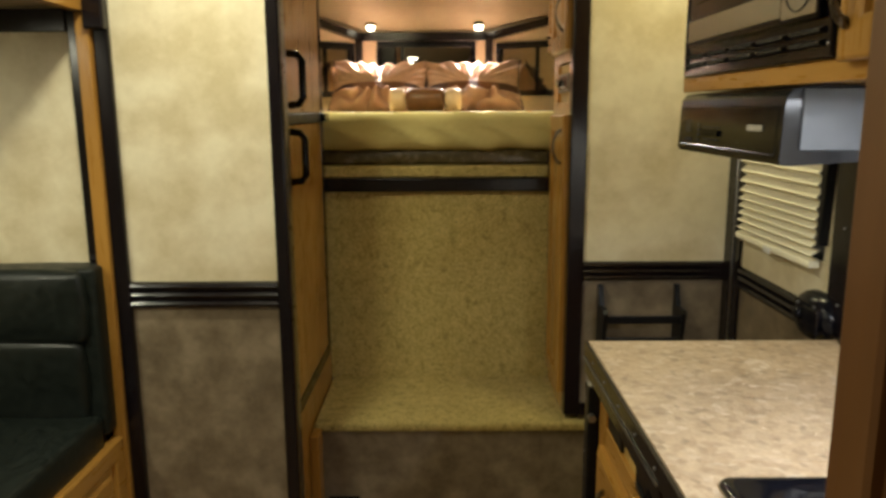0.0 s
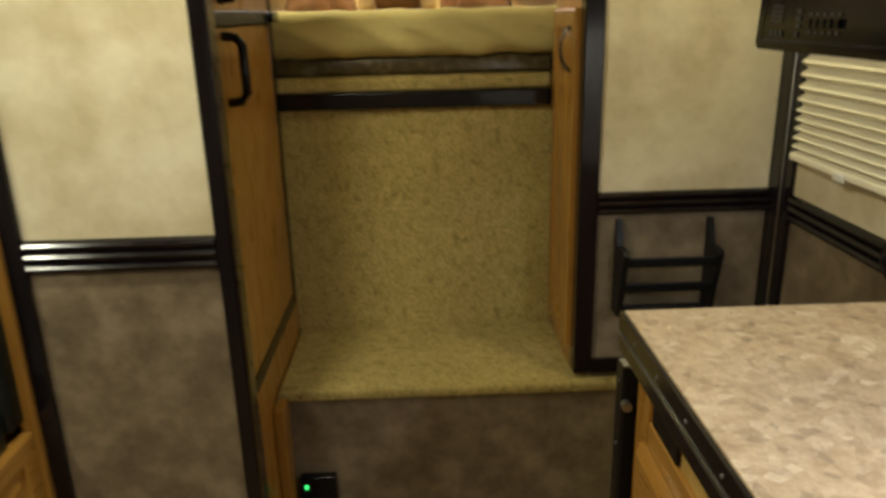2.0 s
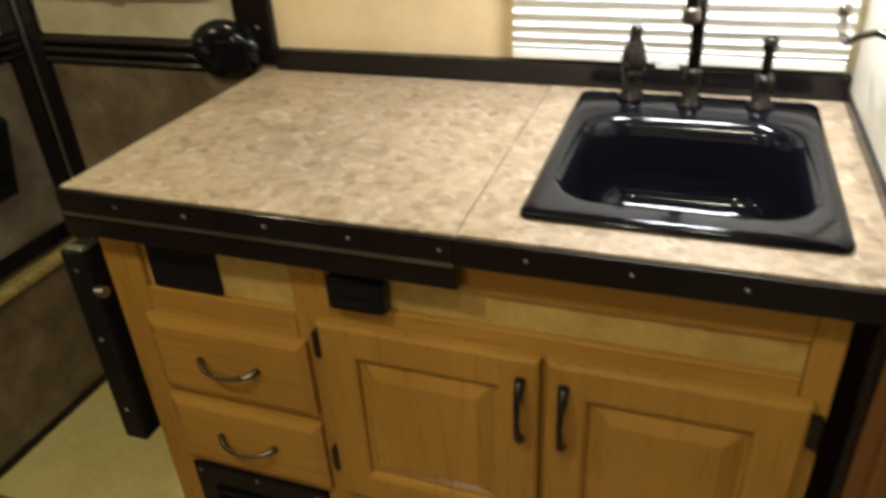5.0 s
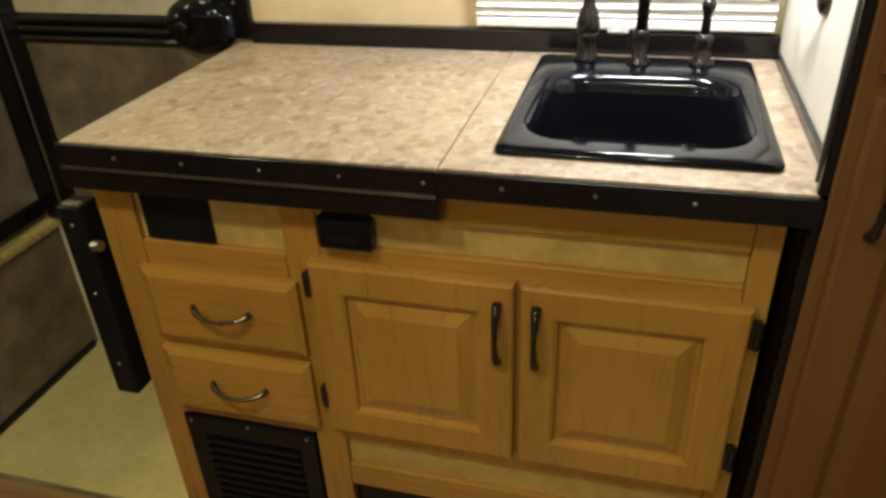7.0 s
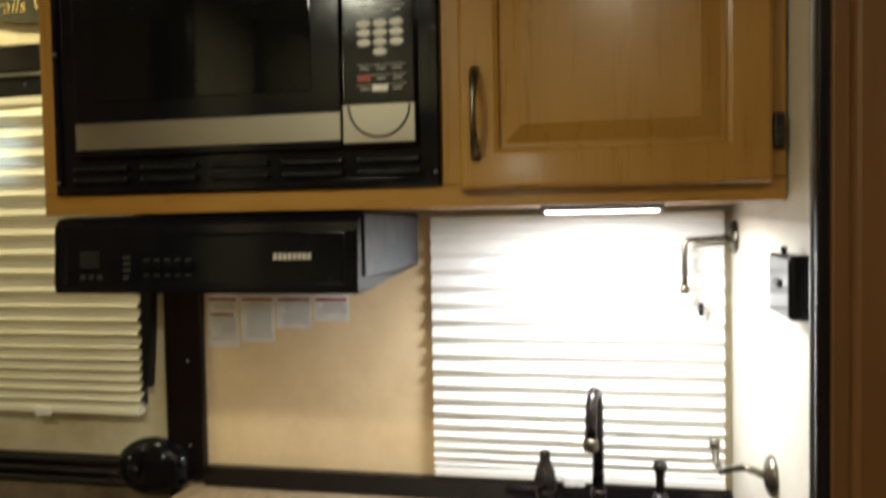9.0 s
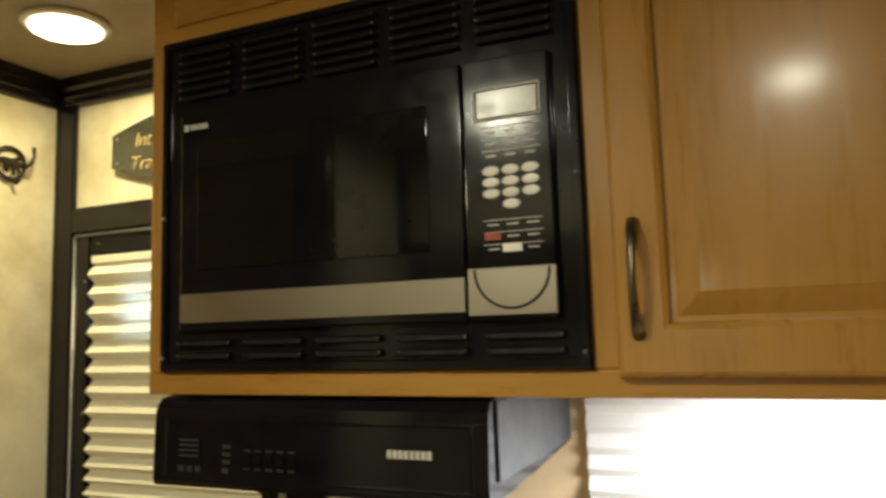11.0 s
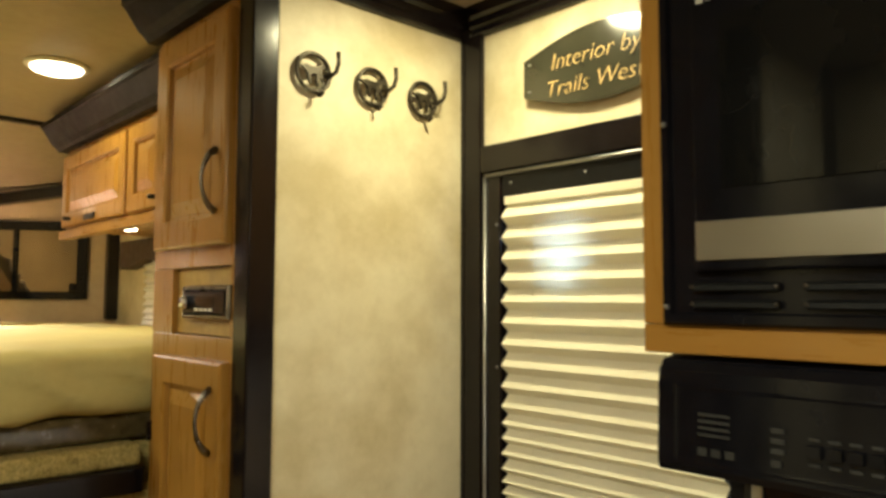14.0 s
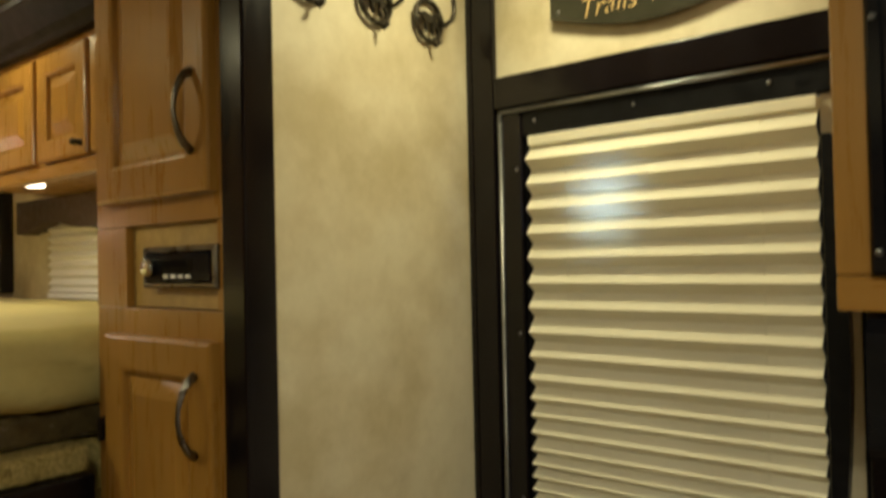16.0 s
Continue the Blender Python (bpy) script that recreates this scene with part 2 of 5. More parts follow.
for dark in (LEATHER, ENAMEL, BLACK, TRIM):
    dark.node_tree.nodes["Principled BSDF"].inputs["Specular IOR Level"].default_value = 0.38 if dark is TRIM else 0.24 if dark in (ENAMEL, BLACK) else 0.32


def carpet_material():
    m, nodes, links, b = base_material("olive_carpet", 0.95)
    n1 = noise_node(nodes, links, 130, 4, (1, 1, 0.7), 0.75)
    n2 = noise_node(nodes, links, 30, 6, (1, 1, 0.8), 0.75, 0.5)
    n3 = noise_node(nodes, links, 4, 3)
    c1 = ramp(nodes, links, n1.outputs["Fac"], [(0.34, (0.20, 0.148, 0.035)), (0.50, (0.58, 0.445, 0.135)), (0.66, (0.92, 0.75, 0.32))])
    c2 = ramp(nodes, links, n2.outputs["Fac"], [(0.36, (0.21, 0.155, 0.04)), (0.45, (0.56, 0.43, 0.135)), (0.64, (0.80, 0.64, 0.26))])
    c3 = ramp(nodes, links, n3.outputs["Fac"], [(0.3, (0.85, 0.84, 0.82)), (0.7, (1, 1, 1))])
    col = mix(nodes, links, 0.5, c1.outputs["Color"], c2.outputs["Color"])
    links.new(mix(nodes, links, 1.0, col, c3.outputs["Color"], "MULTIPLY"), b.inputs["Base Color"])
    bump(nodes, links, b, n1.outputs["Fac"], 1.0, 0.010)
    return m


def laminate_material():
    m, nodes, links, b = base_material("tan_stone_laminate", 0.36)
    n1 = noise_node(nodes, links, 17, 5, (1, 1, 1), 0.62, 0.4)
    n2 = noise_node(nodes, links, 58, 4, (1, 1, 1), 0.6)
    n3 = noise_node(nodes, links, 150, 3, (1, 1, 1), 0.6)
    c1 = ramp(nodes, links, n1.outputs["Fac"], [(0.33, (0.20, 0.145, 0.10)), (0.46, (0.36, 0.27, 0.185)), (0.56, (0.47, 0.37, 0.26)), (0.70, (0.56, 0.47, 0.36))])
    c2 = ramp(nodes, links, n2.outputs["Fac"], [(0.34, (0.15, 0.11, 0.08)), (0.47, (0.40, 0.31, 0.22)), (0.62, (0.60, 0.50, 0.38))])
    c3 = ramp(nodes, links, n3.outputs["Fac"], [(0.34, (0.76, 0.73, 0.69)), (0.62, (0.95, 0.94, 0.92))])
    col = mix(nodes, links, 0.36, c1.outputs["Color"], c2.outputs["Color"])
    flake = nodes.new("ShaderNodeTexVoronoi")
    flake.inputs["Scale"].default_value = 64
    co = nodes.new("ShaderNodeTexCoord")
    links.new(co.outputs["Object"], flake.inputs["Vector"])
    split = nodes.new("ShaderNodeSeparateColor")
    links.new(flake.outputs["Color"], split.inputs["Color"])
    c4 = ramp(nodes, links, split.outputs[0], [(0.0, (0.17, 0.115, 0.065)), (0.10, (0.37, 0.255, 0.15)), (0.45, (0.48, 0.35, 0.215)), (0.86, (0.53, 0.41, 0.28)), (1.0, (0.74, 0.63, 0.50))])
    col = mix(nodes, links, 0.44, col, c4.outputs["Color"])
    links.new(mix(nodes, links, 0.7, col, c3.outputs["Color"], "MULTIPLY"), b.inputs["Base Color"])
    rough_from(nodes, links, b, n1.outputs["Fac"], 0.30, 0.42)
    bump(nodes, links, b, n2.outputs["Fac"], 0.06, 0.001)
    return m


def plank_material():
    m, nodes, links, b = base_material("vinyl_plank", 0.38, coat=0.1)
    g = noise_node(nodes, links, 14, 5, (1, 0.07, 1), 0.6, 0.5)
    c = ramp(nodes, links, g.outputs["Fac"], [(0.3, (0.20, 0.105, 0.035)), (0.5, (0.36, 0.215, 0.08)), (0.7, (0.50, 0.33, 0.14))])
    info = nodes.new("ShaderNodeObjectInfo")
    t = ramp(nodes, links, info.outputs["Random"], [(0.0, (0.62, 0.58, 0.52)), (1.0, (1.0, 1.0, 1.0))])
    links.new(mix(nodes, links, 1.0, c.outputs["Color"], t.outputs["Color"], "MULTIPLY"), b.inputs["Base Color"])
    bump(nodes, links, b, g.outputs["Fac"], 0.1, 0.001)
    return m


CARPET, LAMINATE, PLANK = carpet_material(), laminate_material(), plank_material()


# ---- builders ----
ORIGIN = {}


def thing(name, at, label, category, group="", kind=""):
    """An Empty at a thing's base, which parents its parts."""
    ob = new(name)
    ob.empty_display_size = 0.05
    ob.location = at
    ORIGIN[ob] = Vector(at)
    return tagged(ob, label, category, group, kind)


def part(name, bm, material, parent=None, label="", smooth=False):
    """Links a bmesh, in world metres, as one mesh object under a thing or a part."""
    bmesh.ops.recalc_face_normals(bm, faces=bm.faces)
    me = bpy.data.meshes.new(name)
    bm.to_mesh(me)
    bm.free()
    me.materials.append(material)
    if smooth:
        for p in me.polygons:
            p.use_smooth = True
    ob = new(name, me)
    if parent is not None:
        ob.parent = parent
        if parent in ORIGIN:
            ob.matrix_parent_inverse = Matrix.Translation(-ORIGIN[parent])
    if label:
        ob["label"] = label
    return ob


def add_box(bm, x0, x1, y0, y1, z0, z1):
    v = [bm.verts.new((x, y, z)) for x in (x0, x1) for y in (y0, y1) for z in (z0, z1)]
    for f in ((0, 1, 3, 2), (4, 6, 7, 5), (0, 4, 5, 1), (2, 3, 7, 6), (0, 2, 6, 4), (1, 5, 7, 3)):
        bm.faces.new([v[i] for i in f])
    return v


def box(x0, x1, y0, y1, z0, z1, bevel=0.0, segments=2):
    bm = bmesh.new()
    add_box(bm, x0, x1, y0, y1, z0, z1)
    if bevel:
        bmesh.ops.bevel(bm, geom=bm.edges[:], offset=bevel, segments=segments, affect="EDGES", profile=0.5)
    return bm


def structure(name, bm, material, label="", smooth=False):
    return tagged(part(name, bm, material, None, "", smooth), label, name.split("_")[0], "", "structure")


def tube(points, radii, sides=10, caps=True):
    """A round bar swept along points; one radius or one for each point."""
    bm = bmesh.new()
    pts = [Vector(p) for p in points]
    radii = [radii] * len(pts) if isinstance(radii, (int, float)) else radii
    side = None
    rings = []
    for i, p in enumerate(pts):
        d = (pts[min(i + 1, len(pts) - 1)] - pts[max(i - 1, 0)]).normalized()
        if side is None:
            side = d.orthogonal().normalized()
        side = (side - d * side.dot(d)).normalized()
        up = d.cross(side)
        rings.append([bm.verts.new(p + radii[i] * (math.cos(a) * side + math.sin(a) * up)) for a in (2 * math.pi * k / sides for k in range(sides))])
    for r, s in zip(rings, rings[1:]):
        for k in range(sides):
            bm.faces.new((r[k], r[(k + 1) % sides], s[(k + 1) % sides], s[k]))
    if caps:
        bm.faces.new(rings[0])
        bm.faces.new(rings[-1])
    return bm


def lathe(profile, at, axis="z", sides=24):
    """A turned shape: (radius, height) pairs round an axis through at."""
    bm = bmesh.new()
    rings = []
    for r, h in profile:
        ring = []
        for k in range(sides):
            a = 2 * math.pi * k / sides
            c, s = max(r, 1e-4) * math.cos(a), max(r, 1e-4) * math.sin(a)
            p = {"z": (c, s, h), "x": (h, c, s), "y": (c, h, s)}[axis]
            ring.append(bm.verts.new(Vector(at) + Vector(p)))
        rings.append(ring)
    for r, s in zip(rings, rings[1:]):
        for k in range(sides):
            bm.faces.new((r[k], r[(k + 1) % sides], s[(k + 1) % sides], s[k]))
    bm.faces.new(rings[0])
    bm.faces.new(rings[-1])
    return bm


def ring_panel(u0, u1, v0, v1, rings, place):
    """A panel of nested rectangles: (inset, depth) from the rim to the field; place maps (u, v, depth) to the world."""
    bm = bmesh.new()
    made = []
    for inset, depth in rings:
        made.append([bm.verts.new(place(u, v, depth)) for u, v in ((u0 + inset, v0 + inset), (u1 - inset, v0 + inset), (u1 - inset, v1 - inset), (u0 + inset, v1 - inset))])
    for a, b in zip(made, made[1:]):
        for k in range(4):
            bm.faces.new((a[k], a[(k + 1) % 4], b[(k + 1) % 4], b[k]))
    bm.faces.new(made[0])
    bm.faces.new(made[-1])
    return bm


def facing_minus_x(x):
    return lambda u, v, d: (x + d, u, v)


def facing_plus_x(x):
    return lambda u, v, d: (x - d, u, v)


def raised_rings(stile=0.05, thick=0.019):
    return [(0.0, thick), (0.0, 0.006), (0.002, 0.002), (0.006, 0.0), (stile - 0.006, 0.0), (stile, 0.003), (stile + 0.002, 0.011),
            (stile + 0.008, 0.011), (stile + 0.030, 0.003), (stile + 0.034, 0.0015)]


def drawer_rings(thick=0.019):
    return [(0.0, thick), (0.0, 0.008), (0.006, 0.005), (0.014, 0.0005), (0.020, 0.0)]


def bow_handle(parent, a, b, out, reach=0.028, radius=0.005, material=None):
    """A bow-shaped pull between the points a and b, standing out along out."""
    a, b, out = Vector(a), Vector(b), Vector(out)
    pts, rad = [], []
    for i in range(15):
        s = i / 14
        pts.append(a.lerp(b, s) + out * reach * (math.sin(math.pi * s) ** 0.6))
        rad.append(radius * (1.35 - 0.6 * math.sin(math.pi * s)))
    return part("handle", tube(pts, rad, 8), material or NICKEL, parent, "slim bowed metal handle", True)


def dome_row(parent, places, axis, radius=0.0035, name="rivet", material=None):
    for p in places:
        profile = [(radius, 0.0), (radius * 0.9, -radius * 0.4), (radius * 0.5, -radius * 0.75), (0.0, -radius * 0.85)]
        part(name, lathe(profile, p, axis, 8), material or ALU, parent, "", True)


def print_bars(parent, rows, place, material, name="print"):
    """Printing too small to read: thin bars (u0, u1, v0, v1)."""
    bm = bmesh.new()
    for u0, u1, v0, v1 in rows:
        for f in ([(u0, v0), (u1, v0), (u1, v1), (u0, v1)],):
            lo = [bm.verts.new(place(u, v, 0.0)) for u, v in f]
            hi = [bm.verts.new(place(u, v, -0.0006)) for u, v in f]
            bm.faces.new(hi)
            for k in range(4):
                bm.faces.new((lo[k], lo[(k + 1) % 4], hi[(k + 1) % 4], hi[k]))
    return tagged(part(name, bm, material, parent), kind="stuff")


def profile_strip(points, axis, a, b):
    """A moulding: closed profile points swept straight from a to b along axis x, y or z."""
    bm = bmesh.new()
    put = {"x": lambda s, p: (s, p[0], p[1]), "y": lambda s, p: (p[0], s, p[1]), "z": lambda s, p: (p[0], p[1], s)}[axis]
    ends = [[bm.verts.new(put(s, p)) for p in points] for s in (a, b)]
    n = len(points)
    for k in range(n):
        bm.faces.new((ends[0][k], ends[0][(k + 1) % n], ends[1][(k + 1) % n], ends[1][k]))
    bm.faces.new(ends[0])
    bm.faces.new(ends[1])
    return bm


def rail_profile(face, sign, z0, z1):
    """A chair rail with three rounded ridges, standing out from face along sign."""
    pts = [(face, z0)]
    h = (z1 - z0) / 3
    for k in range(3):
        b = z0 + k * h
        for s, d in ((0.04, 0.006), (0.2, 0.014), (0.5, 0.018), (0.8, 0.014), (0.96, 0.006)):
            pts.append((face + sign * d, b + s * h))
    pts.append((face, z1))
    return pts


# ---- structure ----
XR = 1.0          # wall with the entry door
YP = 2.41         # partition beside the bunk, entry side
YL = 1.99         # partition beside the bunk, dinette side
BACK = -1.9

floor = structure("floor", box(-1.95, XR + 0.05, BACK, 5.2, FLOOR - 0.08, FLOOR - 0.006), BROWNPAPER, "vinyl floor of planks with a beige entry")
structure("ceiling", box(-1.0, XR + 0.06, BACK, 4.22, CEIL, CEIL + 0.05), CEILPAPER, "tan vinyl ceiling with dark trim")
structure("floor_entry", box(0.475, XR, 1.70, 2.395, FLOOR - 0.006, FLOOR), BEIGEVINYL, "beige mottled vinyl at the entry door")

# entry wall: pieces round the door and the kitchen window
structure("wall_entry_front", box(XR, XR + 0.06, 2.345, 4.62, FLOOR, CEIL), WALLPAPER, "beige wallpapered side wall")
structure("wall_over_door", box(XR, XR + 0.06, 1.72, 2.345, 1.874, CEIL), WALLPAPER, "beige wallpapered panel over the door")
structure("wall_kitchen", box(XR, XR + 0.06, 1.10, 1.72, FLOOR, CEIL), KITCHENPAPER, "tan wallpapered wall behind the counter")
structure("wall_under_window", box(XR, XR + 0.06, BACK, 1.10, FLOOR, 0.99), WALLPAPER, "wall under the kitchen window")
structure("wall_over_window", box(XR, XR + 0.06, BACK, 1.10, 1.44, CEIL), WALLPAPER, "wall over the kitchen window")
structure("wall_beside_window", box(XR, XR + 0.06, BACK, 0.62, 0.99, 1.44), WALLPAPER, "wall beside the kitchen window")
pane = thing("window_1", (1.03, 0.86, 0.99), "small kitchen window behind a white pleated blind", "window", kind="structure")
part("pane", box(1.028, 1.032, 0.622, 1.098, 0.992, 1.438), GLASSBLACK, pane)
part("window_frame", box(1.033, 1.05, 0.622, 1.098, 0.992, 1.438), TRIM, pane)

# partition beside the bunk, entry side, standing on the step
structure("wall_partition_upper", box(0.515, XR, YP, YP + 0.04, 0.93, CEIL), WALLPAPER, "beige wallpapered partition with hooks")
structure("wall_partition_lower", box(0.515, XR, YP, YP + 0.04, 0.38, 0.93), BROWNPAPER, "brown wallpapered lower partition")
structure("trim_partition_post", box(0.462, 0.516, YP - 0.012, YP + 0.042, 0.40, CEIL, 0.004), TRIM, "dark espresso corner post")
structure("trim_partition_corner", box(0.985, 0.999, YP - 0.016, YP - 0.001, 0.41, CEIL - 0.05, 0.003), TRIM, "dark corner trim")
structure("trim_door_side", box(0.984, 0.9985, 2.345, 2.393, 0.385, 2.13, 0.003), TRIM, "dark trim beside the entry door")
structure("trim_partition_foot", box(0.517, 0.984, YP - 0.014, YP - 0.001, 0.40, 0.445, 0.003), TRIM, "dark foot trim")
structure("trim_chair_rail_right", profile_strip(rail_profile(YP, -1, 0.880, 0.945), "x", 0.517, 0.984), TRIM, "dark ridged chair rail")
structure("trim_cornice_partition", profile_strip([(YP, 2.125), (YP - 0.012, 2.125), (YP - 0.017, 2.130), (YP - 0.017, 2.142), (YP - 0.024, 2.146), (YP - 0.026, 2.160), (YP - 0.034, 2.166), (YP - 0.036, CEIL), (YP, CEIL)], "x", 0.517, 0.999), TRIM, "dark ceiling cornice")
structure("trim_cornice_entry", profile_strip([(XR, 2.125), (XR - 0.012, 2.125), (XR - 0.017, 2.130), (XR - 0.017, 2.142), (XR - 0.024, 2.146), (XR - 0.026, 2.160), (XR - 0.034, 2.166), (XR - 0.036, CEIL), (XR, CEIL)], "y", 1.716, YP - 0.037), TRIM, "dark ceiling cornice over the door")

# step up to the bunk
step = structure("floor_step", box(-0.42, XR, 2.385, 2.84, FLOOR, 0.352), BROWNPAPER, "brown wallpapered step riser")
structure("floor_step_carpet", box(-0.405, XR, 2.372, 2.84, 0.353, 0.382, 0.010, 3), CARPET, "olive carpet on the step")
structure("wall_carpet_riser", box(-0.42, 0.60, 2.83, 2.90, 0.38, 1.137), CARPET, "olive carpeted riser under the bed")
structure("wall_bunk_base", box(-1.0, XR, 2.90, 5.05, 1.04, 1.232), CARPET, "carpeted bunk platform")
structure("trim_bunk_bar", box(-0.415, 0.452, 2.806, 2.895, 1.138, 1.190, 0.005), TRIM, "dark trim bar across the carpeted riser")
structure("trim_bunk_ledge", box(-0.415, 0.452, 2.822, 2.899, 1.191, 1.236, 0.010, 3), CARPET, "carpeted ledge under the mattress")
structure("trim_step_foot", box(-0.35, 0.98, 2.374, 2.384, FLOOR, FLOOR + 0.022, 0.003), TRIM, "dark strip at the foot of the step")

# partition beside the bunk, dinette side
structure("wall_dinette_upper", box(-0.822, -0.412, YL, YL + 0.05, 0.94, CEIL), WALLPAPER, "beige wallpapered partition beside the refrigerator")
structure("wall_dinette_lower", box(-0.822, -0.412, YL, YL + 0.05, FLOOR, 0.94), BROWNPAPER, "brown wallpapered lower partition")
structure("trim_chair_rail_left", profile_strip(rail_profile(YL, -1, 0.905, 0.980), "x", -0.821, -0.413), TRIM, "dark ridged chair rail")
structure("trim_dinette_post", box(-0.862, -0.822, YL - 0.016, YL + 0.05, FLOOR, CEIL, 0.004), TRIM, "dark trim post beside the dinette")
structure("trim_fridge_post", box(-0.412, -0.378, YL - 0.012, YL + 0.06, FLOOR, CEIL, 0.004), TRIM, "dark trim post beside the refrigerator")
structure("trim_fridge_edge", box(-0.377, -0.372, YL - 0.006, YL + 0.04, FLOOR, CEIL, 0.001), NICKEL, "thin metal edge strip")
structure("trim_slide_jamb", box(-0.900, -0.863, YL - 0.03, YL + 0.05, FLOOR, 1.70, 0.004), WOOD_V, "maple jamb of the dinette slide-out")

# slide-out with the dinette
structure("wall_slide_end", box(-1.92, -0.946, 2.02, 2.07, FLOOR, 1.78), WALLPAPER, "beige wallpapered end wall of the slide-out")
structure("trim_slide_end", box(-0.946, -0.901, 2.012, 2.062, FLOOR, 1.72, 0.003), TRIM, "dark corner trim in the slide-out")
structure("trim_slide_top", box(-1.90, -0.947, 2.008, 2.019, 1.655, 1.715, 0.003), TRIM, "dark trim under the slide-out ceiling")
structure("wall_slide_side", box(-1.95, -1.90, BACK, 2.02, FLOOR, 1.78), WALLPAPER, "beige outer wall of the slide-out")
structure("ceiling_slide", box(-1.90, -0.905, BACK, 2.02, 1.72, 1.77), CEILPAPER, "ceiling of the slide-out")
structure("trim_slide_header", box(-0.905, -0.872, BACK, 1.955, 1.700, 1.735, 0.004), WOOD_Y, "maple strip along the slide-out opening")
structure("trim_slide_fascia", box(-0.912, -0.866, BACK, 1.985, 1.736, 1.86, 0.005), TRIM, "dark fascia over the slide-out opening")
structure("trim_slide_block", box(-0.872, -0.818, YL - 0.045, YL - 0.017, 1.655, 1.79, 0.006), TRIM, "dark corner block")
structure("wall_slide_over", box(-0.94, -0.905, BACK, 1.985, 1.87, CEIL), WALLPAPER, "beige wall over the slide-out")
# unseen wall, added to close the room behind the camera
structure("wall_rear", box(-1.95, XR + 0.06, BACK - 0.05, BACK, FLOOR, CEIL), WALLPAPER, "plain beige wall closing the unseen rear")

# end wall of the kitchen, the side of the closet
structure("wall_kitchen_end", box(0.400, XR, 0.535, 0.572, 0.86, CEIL), ENDPAPER, "pale wallpapered end wall beside the sink")
structure("trim_kitchen_end", box(0.398, 0.4140, 0.574, 0.594, FLOOR, CEIL, 0.003), TRIM, "dark corner trim beside the sink")
structure("trim_kitchen_end_edge", box(0.4143, 0.4195, 0.574, 0.5965, 0.91, CEIL - 0.01, 0.001), ALU, "bright metal edge strip")

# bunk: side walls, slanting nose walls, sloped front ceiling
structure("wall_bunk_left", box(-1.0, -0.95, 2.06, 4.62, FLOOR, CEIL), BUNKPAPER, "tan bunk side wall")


def wall_between(name, a, b, z0, z1, material, label, thick=0.04, top_b=None):
    """An upright wall panel from plan point a to b."""
    bm = bmesh.new()
    a, b = Vector((*a, 0)), Vector((*b, 0))
    n = Vector((-(b - a).y, (b - a).x, 0)).normalized() * thick
    lo = [bm.verts.new(p + Vector((0, 0, z0))) for p in (a, b, b + n, a + n)]
    hi = [bm.verts.new(p + Vector((0, 0, z))) for p, z in ((a, z1), (b, top_b or z1), (b + n, top_b or z1), (a + n, z1))]
    for k in range(4):
        bm.faces.new((lo[k], lo[(k + 1) % 4], hi[(k + 1) % 4], hi[k]))
    bm.faces.new(lo)
    bm.faces.new(hi)
    return structure(name, bm, material, label)


NOSE_Y, NOSE_L, NOSE_R = 5.0, -0.50, 0.335
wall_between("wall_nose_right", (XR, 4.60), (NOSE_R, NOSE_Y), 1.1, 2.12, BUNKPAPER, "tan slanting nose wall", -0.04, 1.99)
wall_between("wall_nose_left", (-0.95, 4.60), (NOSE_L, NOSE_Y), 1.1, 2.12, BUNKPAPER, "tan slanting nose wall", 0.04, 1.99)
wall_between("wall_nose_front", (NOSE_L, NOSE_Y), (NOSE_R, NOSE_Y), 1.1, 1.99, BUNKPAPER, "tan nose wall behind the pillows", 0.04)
bm = bmesh.new()
top = [bm.verts.new(p) for p in ((-1.02, 4.215, CEIL), (XR + 0.06, 4.215, CEIL), (XR + 0.06, 5.09, 1.935), (-1.02, 5.09, 1.935))]
low = [bm.verts.new(v.co + Vector((0, 0, 0.05))) for v in top]
bm.faces.new(top), bm.faces.new(low)
for k in range(4):
    bm.faces.new((top[k], top[(k + 1) % 4], low[(k + 1) % 4], low[k]))
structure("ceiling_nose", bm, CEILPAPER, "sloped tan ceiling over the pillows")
structure("trim_ceiling_seam", box(-0.94, 0.99, 4.185, 4.225, CEIL - 0.014, CEIL - 0.001, 0.003), TRIM, "dark strip across the bunk ceiling")
structure("trim_nose_front", box(NOSE_L, NOSE_R, NOSE_Y - 0.022, NOSE_Y - 0.001, 1.895, 1.95, 0.003), TRIM, "dark cornice of the nose")


def slanted_bar(name, a, b, half, deep, label):
    """A square bar from a to b."""
    bm = tube([a, b], half, 4)
    return structure(name, bm, TRIM, label)


slanted_bar("trim_nose_right", (0.985, 4.585, 2.045), (NOSE_R, NOSE_Y - 0.03, 1.915), 0.034, 0.02, "dark cornice on the slanting wall")
slanted_bar("trim_nose_left", (-0.935, 4.585, 2.045), (NOSE_L, NOSE_Y - 0.03, 1.915), 0.034, 0.02, "dark cornice on the slanting wall")
for px, py in ((NOSE_L - 0.01, NOSE_Y - 0.02), (NOSE_R + 0.01, NOSE_Y - 0.02), (0.975, 4.60), (-0.925, 4.60)):
    structure("trim_nose_upright", box(px - 0.024, px + 0.024, py - 0.02, py + 0.02, 1.45, 1.90 if py > 4.8 else 2.02, 0.003), TRIM, "dark upright trim in the nose")


